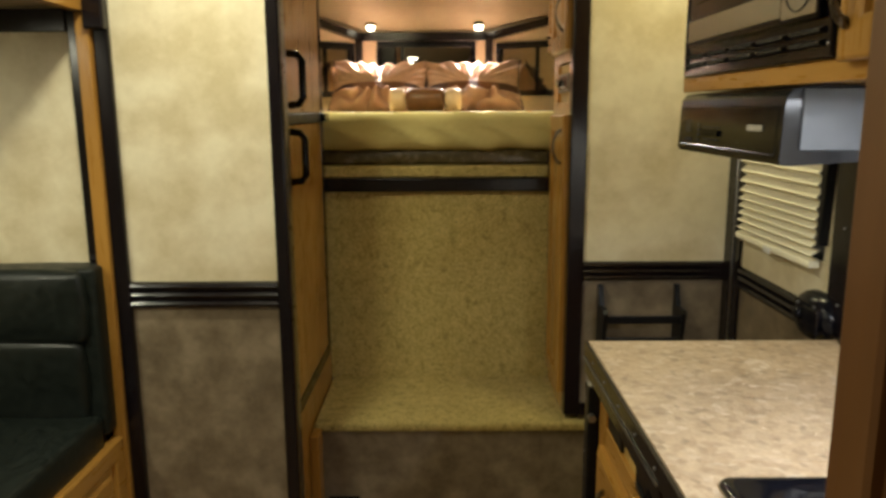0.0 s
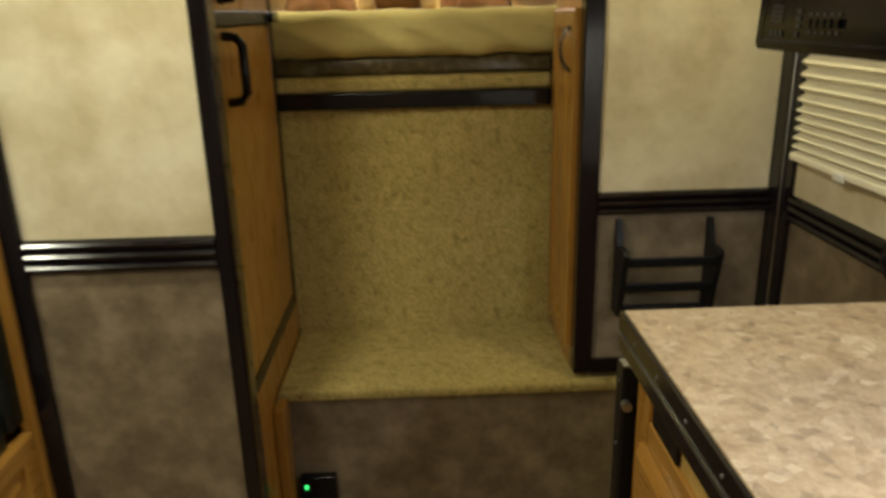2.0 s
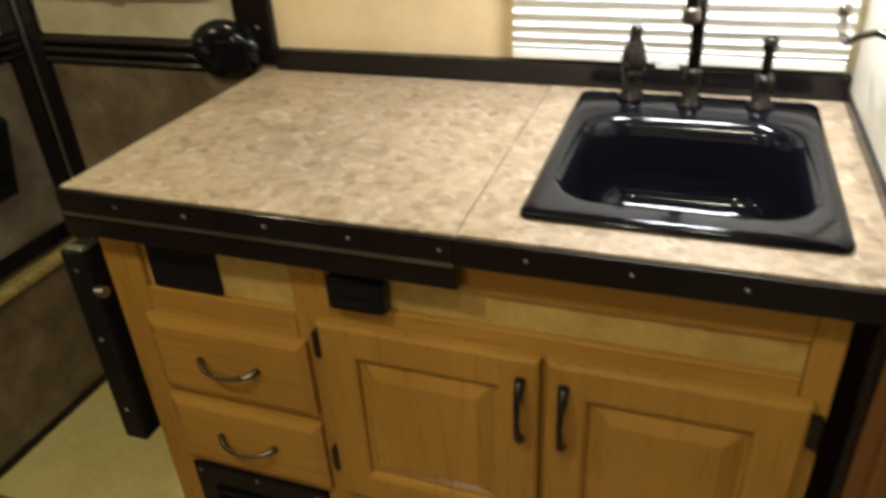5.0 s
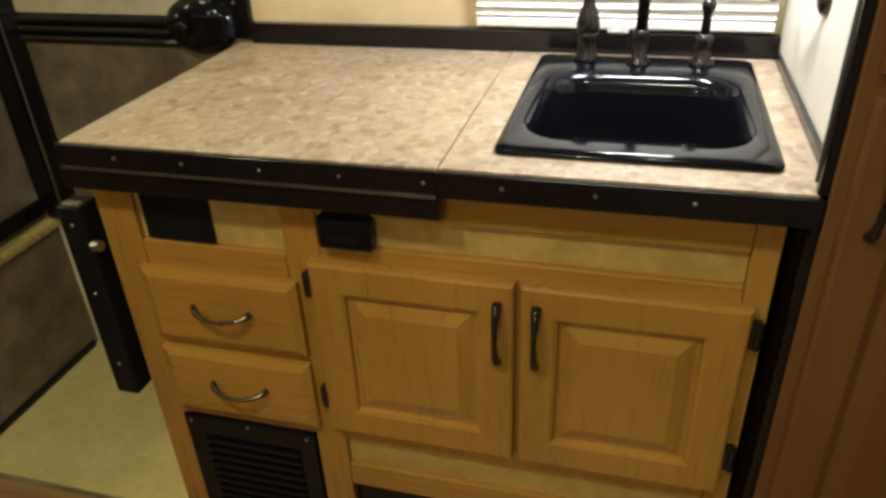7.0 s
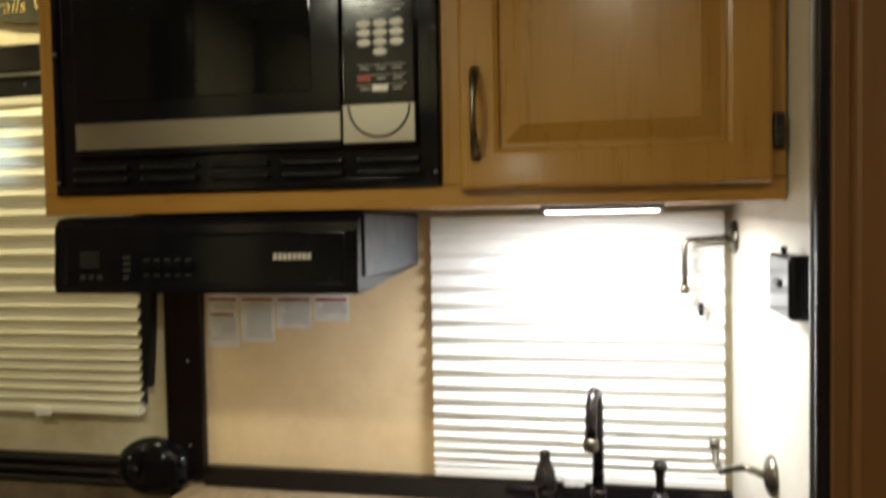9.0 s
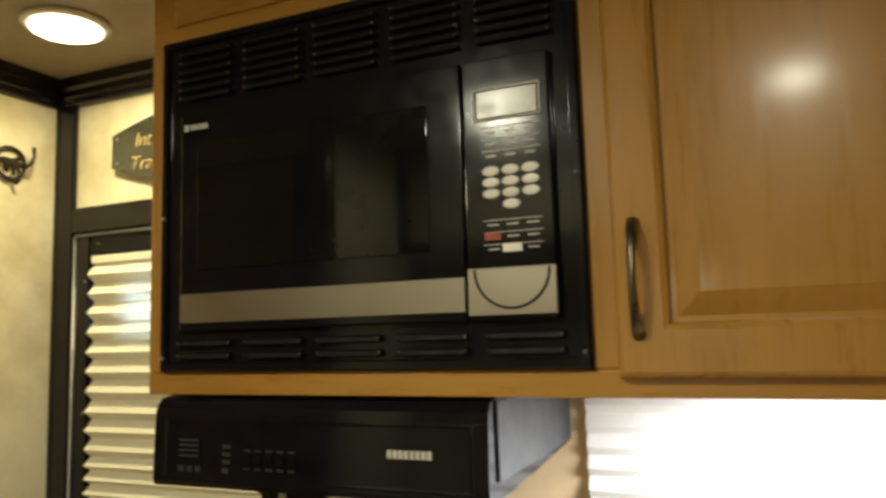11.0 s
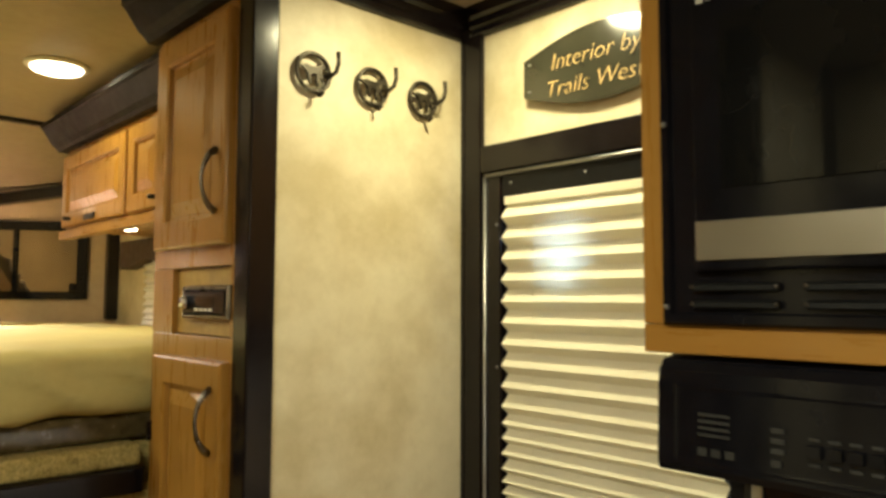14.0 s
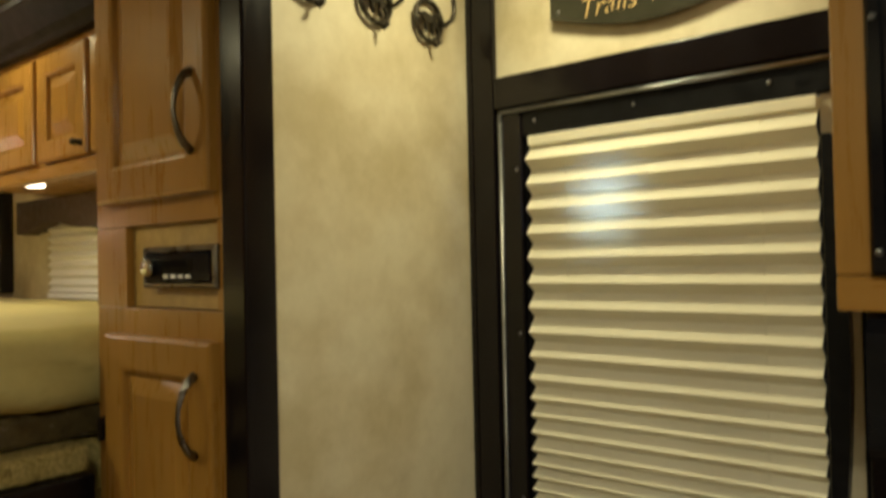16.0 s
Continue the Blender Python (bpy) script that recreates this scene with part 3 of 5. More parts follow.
# ---- entry door ----
door = thing("door_1", (1.0, 2.04, FLOOR), "dark framed entry door with beige panels and window", "door", kind="structure")
part("leaf", box(1.004, 1.04, 1.745, 2.344, FLOOR, 1.075), BLACKMATT, door)
part("leaf", box(1.004, 1.04, 1.745, 2.344, 1.755, 1.873), BLACKMATT, door)
part("leaf", box(1.004, 1.04, 1.745, 1.800, 1.0755, 1.7545), BLACKMATT, door)
part("leaf", box(1.004, 1.04, 2.262, 2.344, 1.0755, 1.7545), BLACKMATT, door)
pane_ob = part("pane", box(1.020, 1.024, 1.8005, 2.2615, 1.0755, 1.7545), CLEAR, door)
pane_ob.visible_shadow = False
part("panel", box(0.998, 1.0035, 1.752, 2.288, 0.951, 1.068, 0.001), WALLPAPER, door, "beige upper door panel")
part("panel", box(0.998, 1.0035, 1.752, 1.796, 1.0685, 1.762, 0.001), WALLPAPER, door)
part("panel", box(0.998, 1.0035, 1.752, 2.288, FLOOR + 0.02, 0.879, 0.001), BROWNPAPER, door, "brown lower door panel")
part("rail", profile_strip(rail_profile(1.003, -1, 0.880, 0.950), "y", 1.752, 2.288), TRIM, door, "ridged dark rail")
part("header", box(0.982, 1.003, 1.72, 2.344, 1.815, 1.875, 0.004), TRIM, door, "dark band over the door")
part("jamb", box(0.986, 1.003, 1.655, 1.745, 0.905, 2.12, 0.004), TRIM, door, "dark upright band beside the door")
part("jamb", box(0.988, 1.003, 2.289, 2.343, FLOOR, 1.814, 0.004), TRIM, door)
part("top_rail", box(0.990, 1.003, 1.746, 2.288, 1.760, 1.814, 0.003), BLACKMATT, door)
part("edge_strip", tube([(0.985, 2.333, FLOOR + 0.3), (0.985, 2.333, 1.806)], 0.004, 8), ALU, door, "thin bright edge", True)
part("edge_strip", tube([(0.985, 2.33, 1.808), (0.985, 1.75, 1.808)], 0.004, 8), ALU, door, "thin bright edge", True)
dome_row(door, [(0.988, 2.30, z) for z in (1.70, 1.40, 1.10)] + [(0.988, y, 1.786) for y in (2.26, 2.07, 1.86)], "x", 0.0035, "screw")
for z in (1.17, 0.985):
    dome_row(door, [(0.986, 1.69, z)], "x", 0.0035, "screw")


def blind(name, at, y0, y1, top, bottom, x, pitches, amp, cloth, label):
    """A pleated shade: zigzag cloth hung from a head rail, stacked closer towards its bottom rail."""
    ob = thing(name, at, label, "window blind")
    zs, z = [top], top
    while z > bottom + 0.019:
        z -= next(p for above, p in pitches if z > above)
        zs.append(max(z, bottom + 0.017))
    bm = bmesh.new()
    rows = []
    for a, b in zip(zs, zs[1:]):
        rows += [(x, a), (x - amp, (a * 0.40 + b * 0.60))]
    rows.append((x, zs[-1]))
    made = []
    rnd = random.Random(len(rows))
    for px, pz in rows:
        j = rnd.uniform(-0.0008, 0.0008)
        made.append([bm.verts.new((px + dx + j, y, pz)) for y in (y0, (y0 + y1) / 2, y1) for dx in (0, 0.0015)])
    for r, s in zip(made, made[1:]):
        for i, j in ((0, 2), (2, 4)):
            bm.faces.new((r[i], r[j], s[j], s[i]))
            bm.faces.new((r[i + 1], r[j + 1], s[j + 1], s[i + 1]))
        bm.faces.new((r[0], s[0], s[1], r[1]))
        bm.faces.new((r[4], s[4], s[5], r[5]))
    part("shade", bm, cloth, ob)
    part("head_rail", box(x - 0.012, x + 0.012, y0, y1, top, top + 0.018, 0.002), cloth, ob)
    part("bottom_rail", box(x - amp - 0.003, x + 0.004, y0, y1, bottom, bottom + 0.017, 0.003), cloth, ob)
    part("pull_tab", box(x - amp - 0.008, x - amp - 0.003, (y0 + y1) / 2 - 0.02, (y0 + y1) / 2 + 0.02, bottom - 0.006, bottom + 0.012, 0.002), CARD, ob, "small pale pull tab")
    for y in (y0 + 0.075, y1 - 0.075):
        part("cord", tube([(x - amp * 0.5, y, bottom + 0.02), (x - amp * 0.5, y, top)], 0.0008, 5), cloth, ob)
    return ob


DOOR_PLEATS = [(1.42, 0.0437), (1.34, 0.0405), (1.20, 0.030), (0.0, 0.0225)]
SINK_PLEATS = [(1.20, 0.034), (1.13, 0.030), (1.07, 0.027), (1.03, 0.0235), (0.0, 0.020)]
blind("door_blind", (0.98, 2.03, 1.052), 1.795, 2.266, 1.738, 1.052, 0.985, DOOR_PLEATS, 0.021, BLINDCLOTH, "cream pleated blind on the entry door window")
blind("kitchen_blind", (0.98, 0.86, 0.951), 0.588, 1.145, 1.455, 0.951, 0.986, SINK_PLEATS, 0.012, BLINDWHITE, "white pleated blind over the sink")

side = thing("blind_side_strip", (0.98, 1.77, 1.06), "dark scalloped strip beside the door blind", "trim")
bm = bmesh.new()
prev = None
for i in range(25):
    z = 1.70 - i * 0.0245
    w = 0.012 + 0.016 * math.sin(math.pi * i / 24)
    cur = [bm.verts.new((0.972, 1.79, z)), bm.verts.new((0.972, 1.79 - w, z)), bm.verts.new((0.996, 1.79 - w, z)), bm.verts.new((0.996, 1.79, z))]
    if prev:
        for k in range(4):
            bm.faces.new((prev[k], prev[(k + 1) % 4], cur[(k + 1) % 4], cur[k]))
    else:
        bm.faces.new(cur)
    prev = cur
bm.faces.new(prev)
part("strip", bm, BLACKMATT, side)

lock = thing("door_lock", (0.97, 1.77, 0.94), "black paddle door lock with bright screws", "door lock")
bm = lathe([(0.058, 0.0), (0.062, -0.010), (0.060, -0.026), (0.050, -0.040), (0.030, -0.045), (0.0, -0.046)], (0.998, 1.775, 0.936), "x", 32)
for v in bm.verts:
    v.co.y = 1.775 + (v.co.y - 1.775) * 1.42
    v.co.z = 0.936 + (v.co.z - 0.936) * 1.04
part("housing", bm, BLACK, lock, "", True)
part("paddle", box(0.945, 0.953, 1.70, 1.775, 0.905, 0.965, 0.003, 3), BLACK, lock, "glossy black paddle")
part("latch", lathe([(0.016, 0), (0.015, -0.010), (0.010, -0.014), (0.0, -0.015)], (0.955, 1.805, 0.936), "x", 16), BLACK, lock, "", True)
dome_row(lock, [(0.9535, 1.815, 0.962), (0.9545, 1.735, 0.968)], "x", 0.004, "screw")

# plaque over the door
sign = thing("sign_plaque", (0.99, 2.005, 1.995), "dark oblong plaque with gold engraved script", "sign")


def plaque_outline(grow=0.0):
    pts = []
    y0, y1, zc = 2.218 + grow, 1.848 - grow, 1.994
    for i in range(17):
        s = i / 16
        pts.append((y0 + (y1 - y0) * s, zc + 0.038 + grow + 0.038 * math.sin(math.pi * s)))
    for i in range(17):
        s = 1 - i / 16
        pts.append((y0 + (y1 - y0) * s, zc - 0.038 - grow - 0.038 * math.sin(math.pi * s)))
    return pts


def slab_x(outline, x0, x1):
    bm = bmesh.new()
    a = [bm.verts.new((x0, y, z)) for y, z in outline]
    b = [bm.verts.new((x1, y, z)) for y, z in outline]
    bm.faces.new(a), bm.faces.new(b)
    for k in range(len(a)):
        bm.faces.new((a[k], a[(k + 1) % len(a)], b[(k + 1) % len(a)], b[k]))
    return bm


part("board", slab_x(plaque_outline(), 0.982, 0.997), SIGNGREEN, sign)


def text_mesh(words, size, m, material, parent, depth=0.0006, name="lettering"):
    curve = bpy.data.curves.new(name, "FONT")
    curve.body, curve.size, curve.extrude, curve.align_x, curve.shear, curve.offset = words, size, depth, "CENTER", 0.25, -0.0011
    holder = bpy.data.objects.new(name, curve)
    scene.collection.objects.link(holder)
    me = bpy.data.meshes.new_from_object(holder.evaluated_get(bpy.context.evaluated_depsgraph_get()))
    bpy.data.objects.remove(holder)
    me.transform(m)
    me.materials.append(material)
    ob = new(name, me)
    ob.parent = parent
    ob.matrix_parent_inverse = Matrix.Translation(-ORIGIN[parent])
    return ob


TO_MINUS_X = Matrix(((0, 0, -1, 0), (-1, 0, 0, 0), (0, 1, 0, 0), (0, 0, 0, 1)))
text_mesh("Interior by", 0.0475, Matrix.Translation((0.9815, 2.046, 1.998)) @ TO_MINUS_X, GOLD, sign)
text_mesh("Trails West", 0.0475, Matrix.Translation((0.9815, 2.050, 1.944)) @ TO_MINUS_X, GOLD, sign)
dome_row(sign, [(0.982, 2.202, 1.965), (0.982, 2.202, 2.022), (0.982, 1.860, 1.965), (0.982, 1.860, 2.022)], "x", 0.003, "screw")


wire = thing("wire_hook", (0.985, 1.82, 2.13), "small dark wire hook under the ceiling cornice", "hook")
part("wire", tube([(0.984, 1.835, 2.128), (0.972, 1.835, 2.10), (0.966, 1.830, 2.078), (0.960, 1.818, 2.068), (0.958, 1.806, 2.074), (0.958, 1.802, 2.086)], 0.0042, 8), IRON, wire, "", True)
part("mount", box(0.978, 0.988, 1.826, 1.844, 2.120, 2.140, 0.002), IRON, wire)


# coat hooks on the partition
def coat_hook(x, z):
    ob = thing("coat_hook", (x, YP, z), "dark iron ring hook with a galloping horse", "coat hook", "hooks in a row on the partition")
    ring = [(x + 0.036 * math.cos(a), YP - 0.009, z + 0.036 * math.sin(a)) for a in (2 * math.pi * k / 28 for k in range(29))]
    part("ring", tube(ring, 0.0046, 8), IRON, ob, "", True)
    shape = [(-0.050, 0.012), (-0.036, 0.010), (-0.026, 0.016), (-0.010, 0.013), (0.006, 0.014), (0.016, 0.020), (0.026, 0.027), (0.031, 0.022), (0.037, 0.012), (0.033, 0.009),
             (0.025, 0.012), (0.020, 0.004), (0.024, -0.010), (0.031, -0.022), (0.029, -0.037), (0.025, -0.036), (0.026, -0.024), (0.016, -0.012), (0.010, -0.026), (0.013, -0.033),
             (0.008, -0.034), (0.003, -0.022), (0.006, -0.006), (-0.008, -0.005), (-0.014, -0.016), (-0.010, -0.030), (-0.014, -0.031), (-0.021, -0.018), (-0.021, -0.008), (-0.030, 0.002), (-0.036, 0.005)]
    bm = bmesh.new()
    a = [bm.verts.new((x + p * 0.78, YP - 0.010, z + q * 0.78)) for p, q in shape]
    b = [bm.verts.new((x + p * 0.73, YP - 0.016, z + q * 0.73)) for p, q in shape]
    bm.faces.new(a), bm.faces.new(b)
    for k in range(len(a)):
        bm.faces.new((a[k], a[(k + 1) % len(a)], b[(k + 1) % len(a)], b[k]))
    part("relief", bm, IRON, ob)
    arm = [(x + 0.022, YP - 0.012, z - 0.004), (x + 0.027, YP - 0.026, z - 0.006), (x + 0.033, YP - 0.036, z + 0.002), (x + 0.036, YP - 0.040, z + 0.018), (x + 0.036, YP - 0.038, z + 0.040)]
    part("hook", tube(arm, [0.004, 0.0045, 0.0045, 0.0042, 0.0046], 10), IRON, ob, "", True)
    part("peg", tube([(x + 0.006, YP - 0.001, z - 0.030), (x + 0.008, YP - 0.020, z - 0.046), (x + 0.008, YP - 0.030, z - 0.040)], 0.004, 8), IRON, ob, "", True)
    part("stud", lathe([(0.005, 0.0), (0.005, -0.012), (0.0, -0.014)], (x, YP, z), "y", 10), IRON, ob, "", True)


for hx in (0.590, 0.730, 0.866):
    coat_hook(hx, 1.968)

# magazine rack
rack = thing("magazine_rack", (0.71, 2.36, 0.59), "black slatted magazine rack on the brown wall", "magazine rack")
for x in (0.576, 0.832):
    bm = bmesh.new()
    prof = [(YP - 0.001, 0.60), (YP - 0.055, 0.60), (YP - 0.105, 0.79), (YP - 0.095, 0.80), (YP - 0.040, 0.80), (YP - 0.012, 0.868), (YP - 0.001, 0.868)]
    a = [bm.verts.new((x - 0.008, p, q)) for p, q in prof]
    b = [bm.verts.new((x + 0.008, p, q)) for p, q in prof]
    bm.faces.new(a), bm.faces.new(b)
    for k in range(len(a)):
        bm.faces.new((a[k], a[(k + 1) % len(a)], b[(k + 1) % len(a)], b[k]))
    part("side", bm, BLACKMATT, rack)
for z, y in ((0.755, YP - 0.098), (0.675, YP - 0.077), (0.600, YP - 0.056)):
    part("slat", box(0.584, 0.824, y, y + 0.012, z, z + 0.026, 0.003), BLACKMATT, rack)
part("base", box(0.584, 0.824, YP - 0.043, YP - 0.001, 0.600, 0.610), BLACKMATT, rack)

# ---- tall cabinet at the bunk with the stereo ----
tall = thing("bunk_cabinet", (0.7, 2.63, 0.40), "tall maple cabinet with two doors beside the bed", "cabinet")
part("body", box(0.466, 0.99, YP + 0.043, 2.82, 0.384, 1.470, 0.002), WOOD_V, tall)
part("body", box(0.466, 0.99, YP + 0.043, 2.82, 1.602, 2.12, 0.002), WOOD_V, tall)
part("body", box(0.466, 0.99, 2.722, 2.82, 1.471, 1.601), WOOD_V, tall)
part("body", box(0.466, 0.99, YP + 0.043, 2.468, 1.471, 1.601), WOOD_V, tall)
part("niche", box(0.478, 0.99, 2.469, 2.721, 1.472, 1.600), INLAY, tall, "tan laminate niche back")
up = part("door", ring_panel(2.462, 2.785, 1.640, 2.078, raised_rings(0.058), facing_minus_x(0.446)), WOOD_V, tall)
bow_handle(up, (0.446, 2.497, 1.700), (0.446, 2.497, 1.815), (-1, 0, 0))
lowd = part("door", ring_panel(2.462, 2.765, 0.46, 1.428, raised_rings(0.058), facing_minus_x(0.446)), WOOD_V, tall)
bow_handle(lowd, (0.446, 2.497, 1.265), (0.446, 2.497, 1.380), (-1, 0, 0))
part("hinge", box(0.440, 0.465, 2.768, 2.776, 1.25, 1.29, 0.002), BRONZE, tall)
part("crown", profile_strip([(0.466, 2.100), (0.444, 2.100), (0.438, 2.110), (0.424, 2.120), (0.392, 2.165), (0.384, 2.170), (0.384, CEIL - 0.004), (0.466, CEIL - 0.004)], "y", YP + 0.043, 2.84), CROWN, tall, "dark stepped crown moulding")

stereo = thing("car_stereo", (0.47, 2.563, 1.535), "black and chrome car stereo in a niche", "stereo")
part("body", box(0.462, 0.4775, 2.466, 2.655, 1.507, 1.562, 0.004), BLACK, stereo)
part("bezel", ring_panel(2.462, 2.659, 1.503, 1.566, [(0, 0.012), (0, 0.004), (0.003, 0.0), (0.007, 0.0), (0.009, 0.004)], facing_minus_x(0.458)), NICKEL, stereo, "dull metal rim")
part("faceplate", box(0.4565, 0.460, 2.474, 2.648, 1.514, 1.556, 0.001), BLACK, stereo)
part("display", box(0.4555, 0.4563, 2.515, 2.60, 1.528, 1.545), GLASSBLACK, stereo)
part("knob", lathe([(0.014, 0), (0.013, -0.012), (0.010, -0.014), (0, -0.014)], (0.4563, 2.627, 1.534), "x", 18), CHROME, stereo, "chrome volume knob", True)
for k in range(4):
    part("button", box(0.4545, 0.4562, 2.52 + k * 0.02, 2.532 + k * 0.02, 1.518, 1.523), BUTTON, stereo)

# ---- refrigerator on the dinette side ----
fridge = thing("refrigerator", (-0.68, 2.44, 0.50), "two-door refrigerator with maple panels and black frame", "refrigerator")
part("body", box(-0.94, -0.425, 2.07, 2.80, 0.50, 2.10), BLACKMATT, fridge)
part("frame", box(-0.424, -0.404, 2.075, 2.125, 0.50, 2.10, 0.003), BLACK, fridge)
part("frame", box(-0.424, -0.404, 2.752, 2.80, 0.50, 2.10, 0.003), BLACK, fridge)
part("frame", box(-0.424, -0.404, 2.126, 2.751, 0.50, 0.545, 0.003), BLACK, fridge)
part("frame", box(-0.424, -0.398, 2.126, 2.751, 1.405, 1.440, 0.003), BLACKMATT, fridge)
for z0, z1, h0, h1 in ((0.546, 1.404, 1.235, 1.385), (1.441, 2.095, 1.462, 1.612)):
    d = part("door", box(-0.424, -0.406, 2.126, 2.751, z0, z1, 0.003), WOOD_V, fridge, "flat maple door panel")
    pts = [(-0.406, 2.20, h0), (-0.375, 2.20, h0 + 0.004), (-0.362, 2.20, h0 + 0.022), (-0.362, 2.20, h1 - 0.022), (-0.375, 2.20, h1 - 0.004), (-0.406, 2.20, h1)]
    part("handle", tube(pts, 0.011, 10), BLACK, d, "chunky black grab handle", True)
part("latch", box(-0.404, -0.380, 2.70, 2.785, 1.408, 1.437, 0.004), BLACK, fridge)
base = thing("refrigerator_plinth", (-0.68, 2.44, FLOOR), "maple plinth under the refrigerator", "cabinet")
part("body", box(-0.94, -0.407, 2.07, 2.825, FLOOR, 0.499, 0.002), WOOD_V, base)
part("corner_post", box(-0.406, -0.374, 2.30, 2.371, FLOOR, 0.37, 0.006, 3), WOOD_V, base)
structure("wall_over_fridge", box(-0.94, -0.41, 2.07, 2.82, 2.101, CEIL), WALLPAPER, "panel over the refrigerator")

alarm = thing("gas_alarm", (-0.305, 2.37, 0.045), "black gas alarm with a green light", "alarm")
part("case", box(-0.362, -0.252, 2.352, 2.384, -0.018, 0.108, 0.006, 3), BLACK, alarm)
part("indicator", box(-0.345, -0.338, 2.3500, 2.3519, 0.070, 0.083), GREENLED, alarm)
part("grille", box(-0.33, -0.27, 2.3495, 2.3518, 0.0, 0.045, 0.001), BLACKMATT, alarm)

# ---- dinette bench ----
bench = thing("dinette_bench", (-1.3, 1.5, FLOOR), "black-green leather bench on a maple base", "bench")
part("base", box(-1.88, -0.905, 0.9, 2.0, FLOOR, 0.505), WOOD_Y, bench)
part("side_panel", ring_panel(1.05, 1.958, FLOOR + 0.04, 0.536, raised_rings(0.055, 0.03), facing_plus_x(-0.870)), WOOD_Y, bench, "raised maple side panel")


def cushion(x0, x1, y0, y1, z0, z1, r, puff, seed):
    bm = box(x0, x1, y0, y1, z0, z1, r, 4)
    bmesh.ops.subdivide_edges(bm, edges=[e for e in bm.edges if e.calc_length() > 0.12], cuts=6, use_grid_fill=True)
    c = Vector(((x0 + x1) / 2, (y0 + y1) / 2, (z0 + z1) / 2))
    h = Vector((x1 - x0, y1 - y0, z1 - z0)) / 2
    for v in bm.verts:
        d = v.co - c
        u = [max(-1, min(1, d[k] / h[k])) for k in range(3)]
        w = [(1 - u[k] ** 2) for k in range(3)]
        for k in range(3):
            a, b = [i for i in range(3) if i != k]
            v.co[k] += puff * u[k] * max(0, w[a]) * max(0, w[b])
        v.co += Vector(noise.noise_vector(v.co * 6 + Vector((seed, 0, 0)))) * 0.003
    return bm


part("seat_cushion", cushion(-1.88, -0.892, 0.95, 1.90, 0.507, 0.625, 0.014, 0.008, 1), LEATHER, bench, "", True)
part("backrest_shell", cushion(-1.88, -0.886, 1.905, 2.000, 0.56, 1.034, 0.010, 0.004, 4), LEATHER, bench, "", True)
part("back_cushion", cushion(-1.88, -0.930, 1.878, 1.935, 0.60, 0.838, 0.020, 0.010, 2), LEATHER, bench, "", True)
part("back_cushion", cushion(-1.88, -1.245, 1.876, 1.935, 0.836, 1.028, 0.020, 0.012, 3), LEATHER, bench, "", True)
part("back_cushion", cushion(-1.243, -0.915, 1.876, 1.935, 0.836, 1.028, 0.018, 0.012, 5), LEATHER, bench, "", True)


# ---- kitchen base cabinet ----
base_cab = thing("kitchen_cabinet", (0.7, 1.14, FLOOR), "maple sink cabinet with two drawers and two doors", "cabinet")
FX = 0.430
part("side", box(FX + 0.022, 0.995, 1.668, 1.684, FLOOR, 0.838), WOOD_V, base_cab)
part("side", box(FX + 0.022, 0.995, 0.612, 0.620, FLOOR, 0.838), WOOD_V, base_cab)
part("bottom", box(FX + 0.022, 0.995, 0.6205, 1.6675, 0.031, 0.045), WOOD_Y, base_cab)
# black sheet just behind the face frame, in place of the inside's shade
part("back", box(FX + 0.022, FX + 0.026, 0.6205, 1.6675, 0.046, 0.838), BLACKMATT, base_cab, "black sheet standing in for the shaded inside")
for y0, y1 in ((1.615, 1.686), (1.285, 1.345), (0.612, 0.648)):
    part("stile", box(FX, FX + 0.021, y0, y1, FLOOR + 0.05, 0.850, 0.002), WOOD_V, base_cab)
for y0, y1, z0, z1 in ((1.346, 1.614, 0.800, 0.850), (1.346, 1.614, 0.655, 0.712), (1.346, 1.614, 0.488, 0.512), (1.346, 1.614, 0.318, 0.345), (1.346, 1.614, -0.01, 0.03),
                       (0.649, 1.284, 0.794, 0.850), (0.649, 1.284, 0.700, 0.738), (0.649, 1.284, 0.318, 0.36), (0.649, 1.284, 0.195, 0.250), (0.649, 1.284, -0.01, 0.06)):
    part("rail", box(FX, FX + 0.021, y0, y1, z0, z1, 0.002), WOOD_Y, base_cab)
part("mullion", box(FX, FX + 0.021, 0.940, 0.985, 0.361, 0.699, 0.002), WOOD_V, base_cab)
part("inlay", box(FX + 0.010, FX + 0.0215, 1.346, 1.614, 0.713, 0.799), INLAY, base_cab, "tan mottled inlay")
part("inlay", box(FX + 0.010, FX + 0.0215, 0.649, 1.284, 0.739, 0.793), INLAY, base_cab, "tan mottled inlay")
part("inlay", box(FX + 0.010, FX + 0.0215, 0.649, 1.284, 0.251, 0.317), INLAY, base_cab, "tan mottled inlay")
part("socket_plate", box(FX + 0.001, FX + 0.010, 1.473, 1.600, 0.716, 0.798, 0.003), BLACKMATT, base_cab, "black cover plate")
sock = part("outlet_cover", box(FX - 0.022, FX + 0.009, 1.186, 1.275, 0.742, 0.800, 0.008, 3), BLACK, base_cab, "black hinged outlet cover")
part("ridge", box(FX - 0.0255, FX - 0.0225, 1.205, 1.256, 0.758, 0.768, 0.001), BLACKMATT, sock)
for k, (z0, z1) in enumerate(((0.512, 0.664), (0.340, 0.492))):
    d = part("drawer", ring_panel(1.330, 1.625, z0, z1, drawer_rings(), facing_minus_x(0.410)), WOOD_Y, base_cab)
    zm = (z0 + z1) / 2
    bow_handle(d, (0.410, 1.420, zm + 0.008), (0.410, 1.530, zm + 0.008), (-1, 0, -0.35), 0.026, 0.0045)
